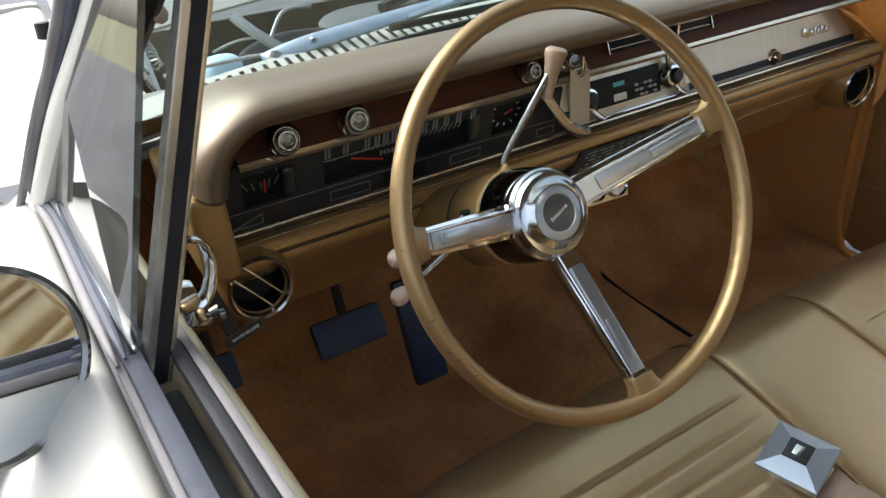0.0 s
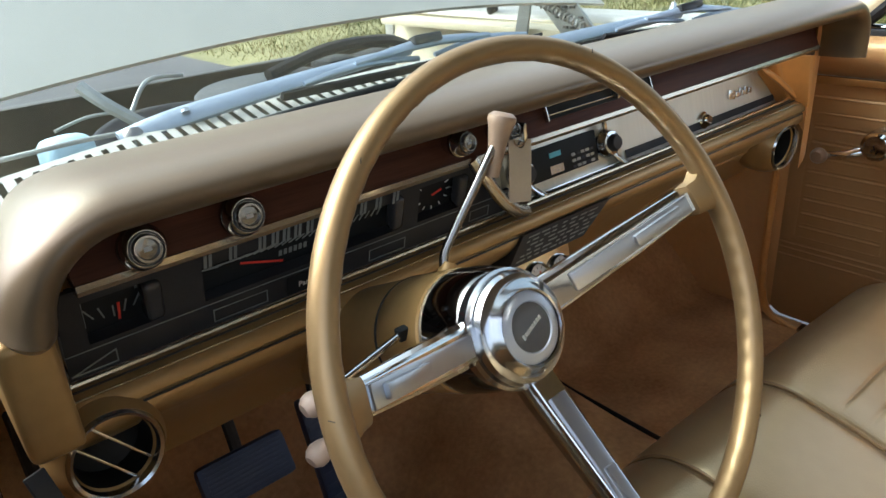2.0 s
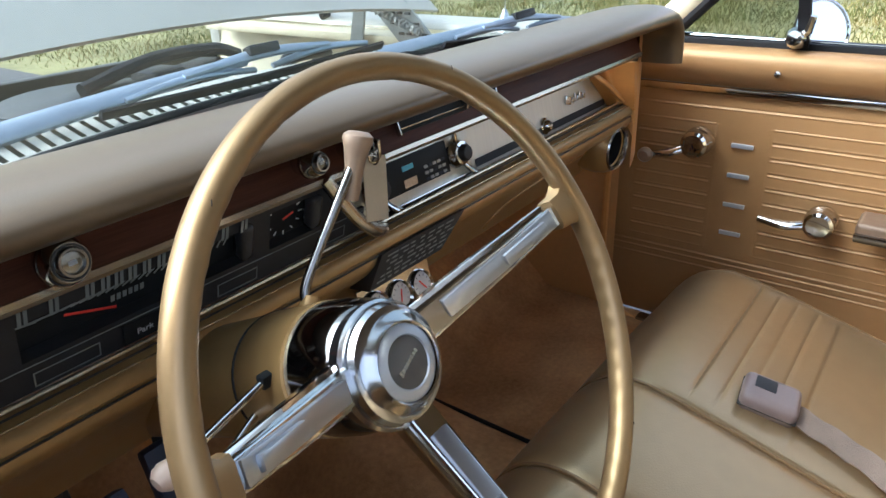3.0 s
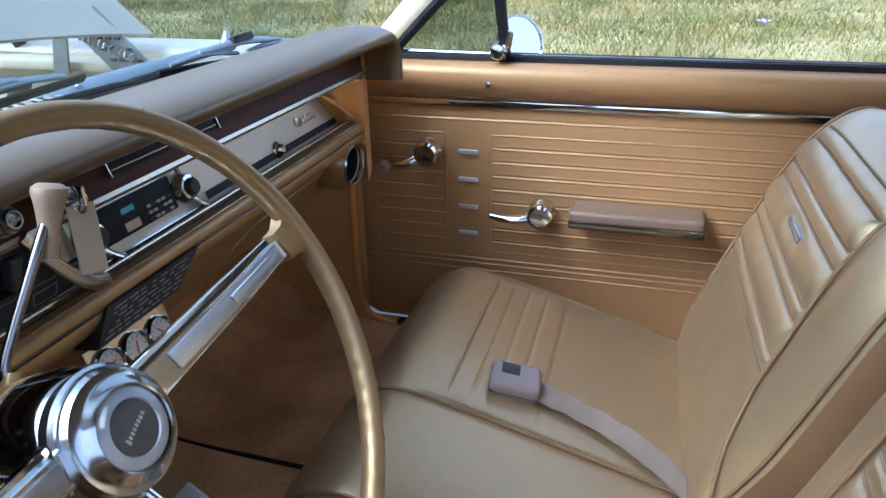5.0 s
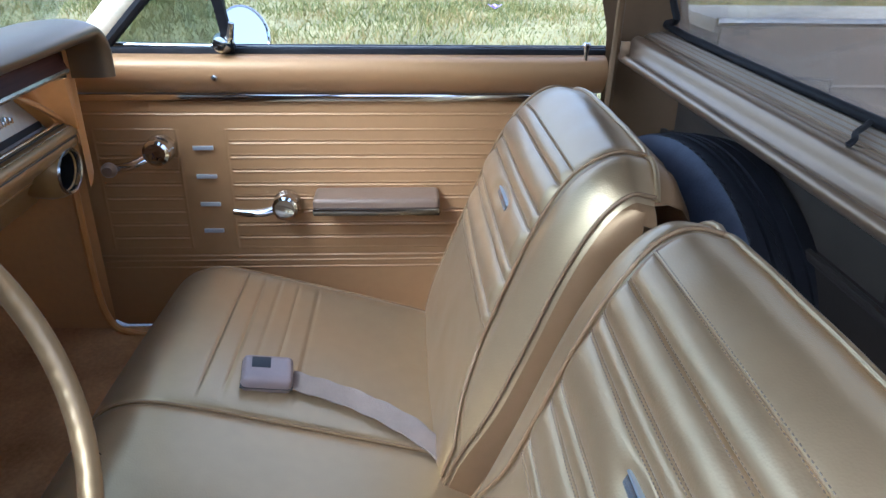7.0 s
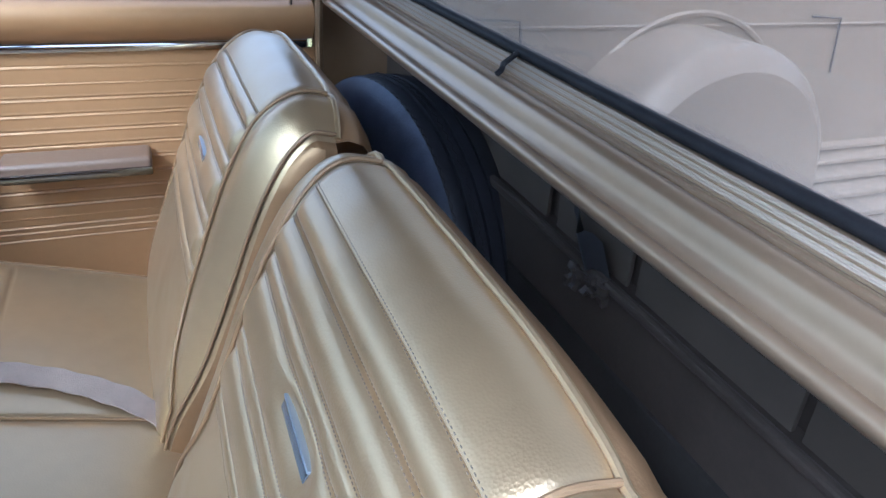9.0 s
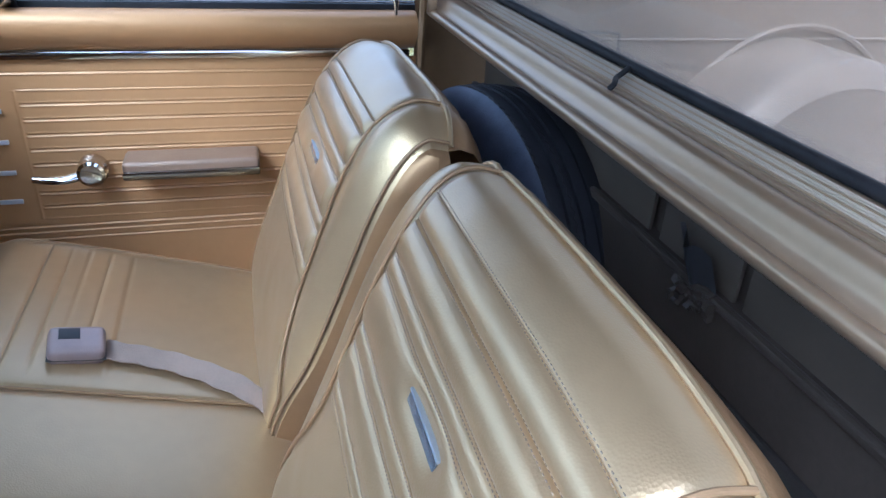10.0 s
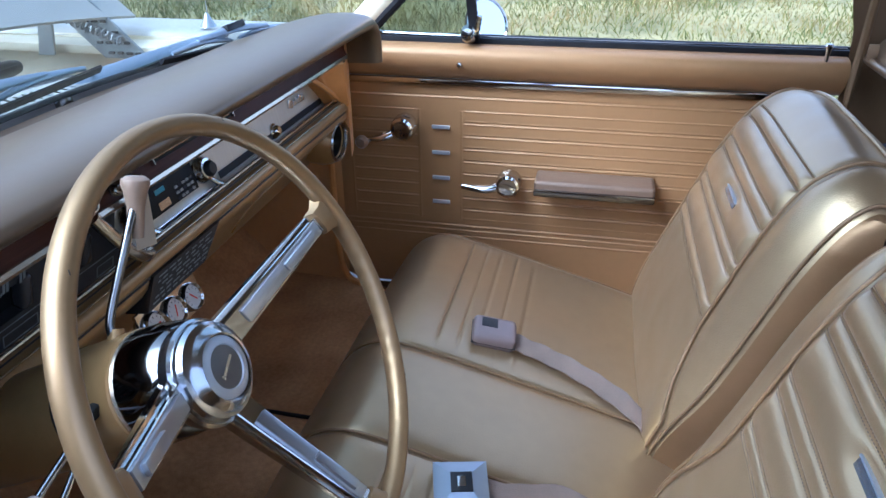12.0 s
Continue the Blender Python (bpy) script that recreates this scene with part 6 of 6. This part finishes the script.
def flat_bar(pts, widths, thick, up=(-0.10, -0.66, 0.744)):
    """A pressed strip along the points, as wide as told at each."""
    line = smooth_line(pts, 6)
    bm = bmesh.new()
    rows = []
    k = len(line) - 1
    for i, p in enumerate(line):
        d = (line[min(i + 1, k)] - line[max(i - 1, 0)]).normalized()
        n = Vector(up)
        a = d.cross(n).normalized()
        w = curve_at([(j / (len(widths) - 1), v) for j, v in enumerate(widths)], i / k)
        rows.append([bm.verts.new(p + a * x * w + n * z * thick) for x, z in ((-0.5, -0.5), (-0.5, 0.2), (-0.28, 0.5), (0.28, 0.5), (0.5, 0.2), (0.5, -0.5))])
    for p, q in zip(rows, rows[1:]):
        for j in range(6):
            bm.faces.new((p[j], p[(j + 1) % 6], q[(j + 1) % 6], q[j]))
    bm.faces.new(rows[0])
    bm.faces.new(rows[-1][::-1])
    return bm


def wiper(pivot, elbow, root, tip, label):
    """A pressed arm from its pivot to an elbow, and a sprung blade from root to tip."""
    a, e, r, t = (Vector(q) for q in (pivot, elbow, root, tip))
    w = thing("wiper", pivot, label, "windscreen wiper")
    arm = part("arm", flat_bar([a - (e - a) * 0.04, a.lerp(e, 0.15) + Vector((0, 0, 0.005)), a.lerp(e, 0.6) + Vector((0, 0, 0.004)), e], (0.020, 0.024, 0.019, 0.012), 0.008), WIPER, w, "broad satin blue-grey arm")
    part("rivet", lathe([(0, 0.004), (0.004, 0.003), (0.005, 0.0)], axes(a.lerp(e, 0.16) + Vector((0, -0.004, 0.010)), (0, 0.2, 1)), 14), BRUSHED, arm)
    part("pivot", lathe([(0, 0.010), (0.007, 0.009), (0.011, 0.004), (0.013, -0.005), (0.013, -0.035)], axes(a, (0, 0.2, 1)), 20), LEVER, w, "splined pivot cap")
    m = r.lerp(t, 0.5)
    part("blade", flat_bar([r, m + Vector((0, 0, -0.003)), t], (0.006, 0.006, 0.006), 0.012), RUBBER, w, "black rubber blade")
    for k, c in ((0.27, 0.5), (0.73, 0.5)):
        part("yoke", flat_bar([r.lerp(t, k - 0.2) + Vector((0, 0, 0.008)), r.lerp(t, k) + Vector((0, 0, 0.016)), r.lerp(t, k + 0.2) + Vector((0, 0, 0.008))], (0.006, 0.010, 0.006), 0.005), WIPER, w, "pressed blade yoke")
    part("bridge", flat_bar([r.lerp(t, 0.24) + Vector((0, 0, 0.018)), m + Vector((0, 0, 0.026)), r.lerp(t, 0.76) + Vector((0, 0, 0.018))], (0.007, 0.014, 0.007), 0.006), WIPER, w, "blade bridge")
    part("clip", box((0, 0, 0), (0.045, 0.016, 0.012), 0.003, axes(m + Vector((0, 0, 0.030)), (0, 0.35, 0.94), t - r)), GLOSSBLACK, w, "black blade clip")


wiper((-0.474, 0.478, 0.938), (-0.115, 0.458, 0.976), (-0.31, 0.452, 0.952), (0.115, 0.440, 0.962), "broad blue-grey windscreen wiper parked on the driver's side")
wiper((0.085, 0.492, 0.930), (0.405, 0.392, 0.962), (0.245, 0.425, 0.944), (0.56, 0.325, 0.944), "broad blue-grey windscreen wiper parked on the passenger side")

# ---- fenders, open hood, engine bay ----
for s in (-1, 1):
    prof = smooth_line([(0.70, 0, 0.885), (0.715, 0, 0.900), (0.75, 0, 0.902), (0.80, 0, 0.896), (0.86, 0, 0.899), (0.905, 0, 0.892), (0.937, 0, 0.865), (0.952, 0, 0.78), (0.955, 0, 0.55), (0.94, 0, 0.32)], 4)
    fe = thing("fender", (s * 0.85, 1.0, 0.3), "white front fender with a rolled upper edge", "car body", "structure")
    part("fender_skin", sheet(lambda y, i: (s * (prof[i][0] - 0.02 * max(0, (y - 0.9))), y, prof[i][2] + (0.012 * max(0, y - 1.0) if prof[i][2] > 0.8 else 0)), spaced(0.352, 1.62, 20), range(len(prof))), WHITE, fe)
    part("inner_apron", sheet(lambda y, z: (s * (0.70 - 0.10 * max(0, (0.82 - z)) / 0.3), y, z), spaced(0.62, 1.6, 8), spaced(0.45, 0.89, 8)), CREAM if s > 0 else SOOT, fe, "inner apron, cream at right and black at left")
    part("apron_ledge", box((s * 0.665, 1.1, 0.872), (0.09, 0.92, 0.02), 0.006), CREAM, fe, "cream painted ledge")
    part("bump_stop", lathe([(0, 0.03), (0.014, 0.028), (0.016, 0.0), (0.011, -0.01)], axes((s * 0.712, 1.16, 0.905), (0, 0, 1)), 16), RUBBER, fe, "black rubber hood stop")
    part("front_cap", box((s * 0.82, 1.62, 0.72), (0.26, 0.05, 0.40), 0.02), WHITE, fe)

hood = thing("hood", (0, 0.77, 0.93), "white hood standing open over the engine bay", "car hood", "structure")
HA = radians(41)


def hood_fn(u, v, dz=0.0):
    return (u * (0.70 + 0.01 * v), 0.775 + 1.25 * v * math.cos(HA) - dz * math.sin(HA), 0.984 - 0.05 * abs(u) ** 2.0 + 1.25 * v * math.sin(HA) + dz * math.cos(HA))


bm = sheet(lambda u, v: hood_fn(u, v), spaced(-1, 1, 24), spaced(0, 1, 12))
bm = merge(bm, sheet(lambda u, v: hood_fn(u, v, -0.007), spaced(-1, 1, 24), spaced(0, 1, 12)))
bm = merge(bm, sheet(lambda u, v: hood_fn(u, 0.0, -0.007 * v), spaced(-1, 1, 24), [0, 1]))
for k in (-1, 1):
    bm = merge(bm, sheet(lambda u, v: hood_fn(k, u, -0.007 * v), spaced(0, 1, 12), [0, 1]))
part("hood_skin", bm, WHITE, hood, "white painted hood panel")
for s in (-1, 1):
    hg = part("hinge", slab([(s * 0.60, 0.69, 0.86), (s * 0.60, 0.80, 0.86), (s * 0.60, 0.93, 0.985), (s * 0.60, 0.83, 1.0)], 0.006), HINGE, hood, "steel hood hinge", smooth=False)
    part("spring", tube([(s * 0.585 + 0.010 * math.cos(i * 1.2), 0.74 + i * 0.0022, 0.90 + 0.010 * math.sin(i * 1.2) + i * 0.0008) for i in range(90)], 0.0025, 5), HINGE, hg, "coil spring")
    for j in range(5):
        for k in range(4):
            c = Vector((s * 0.600, 0.715 + 0.022 * k + 0.0235 * j, 0.872 + 0.022 * j))
            part("slot", box(c + Vector((-s * 0.0008, 0, 0)), (0.0085, 0.014, 0.006), 0.002), SOOT, hg)
    part("link", slab([(s * 0.60, 0.93, 0.86), (s * 0.60, 0.97, 0.86), (s * 0.60, 0.93, 1.02), (s * 0.60, 0.90, 1.02)], 0.006), HINGE, hg, smooth=False)

eng = thing("engine", (0, 1.1, 0.4), "dark engine with hoses under the open hood", "engine")
part("bay_floor", slab([(-0.66, 0.66, 0.50), (0.66, 0.66, 0.50), (0.66, 1.62, 0.50), (-0.66, 1.62, 0.50)], 0.01), SOOT, eng, smooth=False)
part("block", box((0.0, 1.10, 0.62), (0.42, 0.62, 0.26), 0.03), SOOT, eng)
part("air_cleaner", lathe([(0, 0.05), (0.03, 0.05), (0.06, 0.04), (0.17, 0.038), (0.18, 0.03), (0.18, -0.02), (0.15, -0.03), (0, -0.03)], axes((0.02, 1.10, 0.80), (0, 0, 1)), 40), BLACK, eng, "round black air cleaner")
part("heater_box", box((0.28, 0.74, 0.80), (0.30, 0.14, 0.14), 0.02), BLACK, eng, "black heater box")
part("brake_servo", lathe([(0, 0.10), (0.06, 0.09), (0.11, 0.05), (0.11, -0.02), (0.05, -0.05)], axes((-0.40, 0.80, 0.74), (0, 1, 0.2)), 32), SOOT, eng, "dark brake servo")
for k, pts in enumerate(([(-0.50, 0.68, 0.80), (-0.42, 0.80, 0.87), (-0.25, 0.90, 0.86), (-0.10, 1.0, 0.80)], [(-0.30, 0.68, 0.82), (-0.20, 0.78, 0.885), (0.05, 0.86, 0.88), (0.20, 1.0, 0.80)], [(0.15, 0.68, 0.84), (0.25, 0.80, 0.89), (0.45, 0.9, 0.87), (0.60, 1.1, 0.80)])):
    part("hose", tube(smooth_line(pts, 8), 0.014 if k else 0.018, 10), GREYRUBBER if k == 0 else RUBBER, eng, "rubber hose")
for pts, r in (([(-0.485, 0.60, 0.978), (-0.465, 0.58, 0.955), (-0.425, 0.56, 0.920)], 0.008), ([(-0.43, 0.62, 0.935), (-0.39, 0.66, 0.962), (-0.33, 0.70, 0.955)], 0.003), ([(-0.60, 0.60, 0.915), (-0.50, 0.59, 0.920), (-0.44, 0.58, 0.920)], 0.003), ([(-0.52, 0.62, 0.930), (-0.48, 0.63, 0.937), (-0.44, 0.64, 0.934)], 0.002)):
    part("cable", tube(smooth_line(pts, 8), r, 8), HINGE, eng, "pale sleeved cable")
part("washer_bottle", box((-0.505, 0.66, 0.887), (0.060, 0.05, 0.055), 0.018, Matrix.Rotation(0.3, 4, "Z"), seg=3), WASHER, eng, "pale blue washer bottle")
for j, (x, y, z, w) in enumerate(((-0.20, 0.62, 0.925, 0.07), (-0.12, 0.64, 0.930, 0.06), (-0.04, 0.66, 0.925, 0.08))):
    part("relay", box((x, y, z), (w, 0.05, 0.045), 0.010, Matrix.Rotation(0.2 * j, 4, "Z")), BLACK if j % 2 else SOOT, eng, "black connector block")
part("wiring", tube(smooth_line([(-0.25, 0.60, 0.95), (-0.14, 0.62, 0.968), (-0.02, 0.65, 0.962), (0.06, 0.70, 0.94)], 8), 0.009, 8), RUBBER, eng, "taped wiring loom")
bm = box((0, 1.64, 0.62), (1.4, 0.04, 0.36), 0.01)
part("radiator_support", bm, SOOT, eng)
ant = thing("antenna", (0.74, 0.62, 0.91), "thin steel radio antenna on the passenger fender", "antenna")
part("mast", tube([(0.74, 0.62, 0.905), (0.74, 0.60, 1.5)], 0.0016, 6), CHROME, ant)
part("base", lathe([(0.004, 0.03), (0.012, 0.012), (0.018, 0.0)], axes((0.74, 0.62, 0.908), (0, 0, 1)), 16), CHROME, ant)
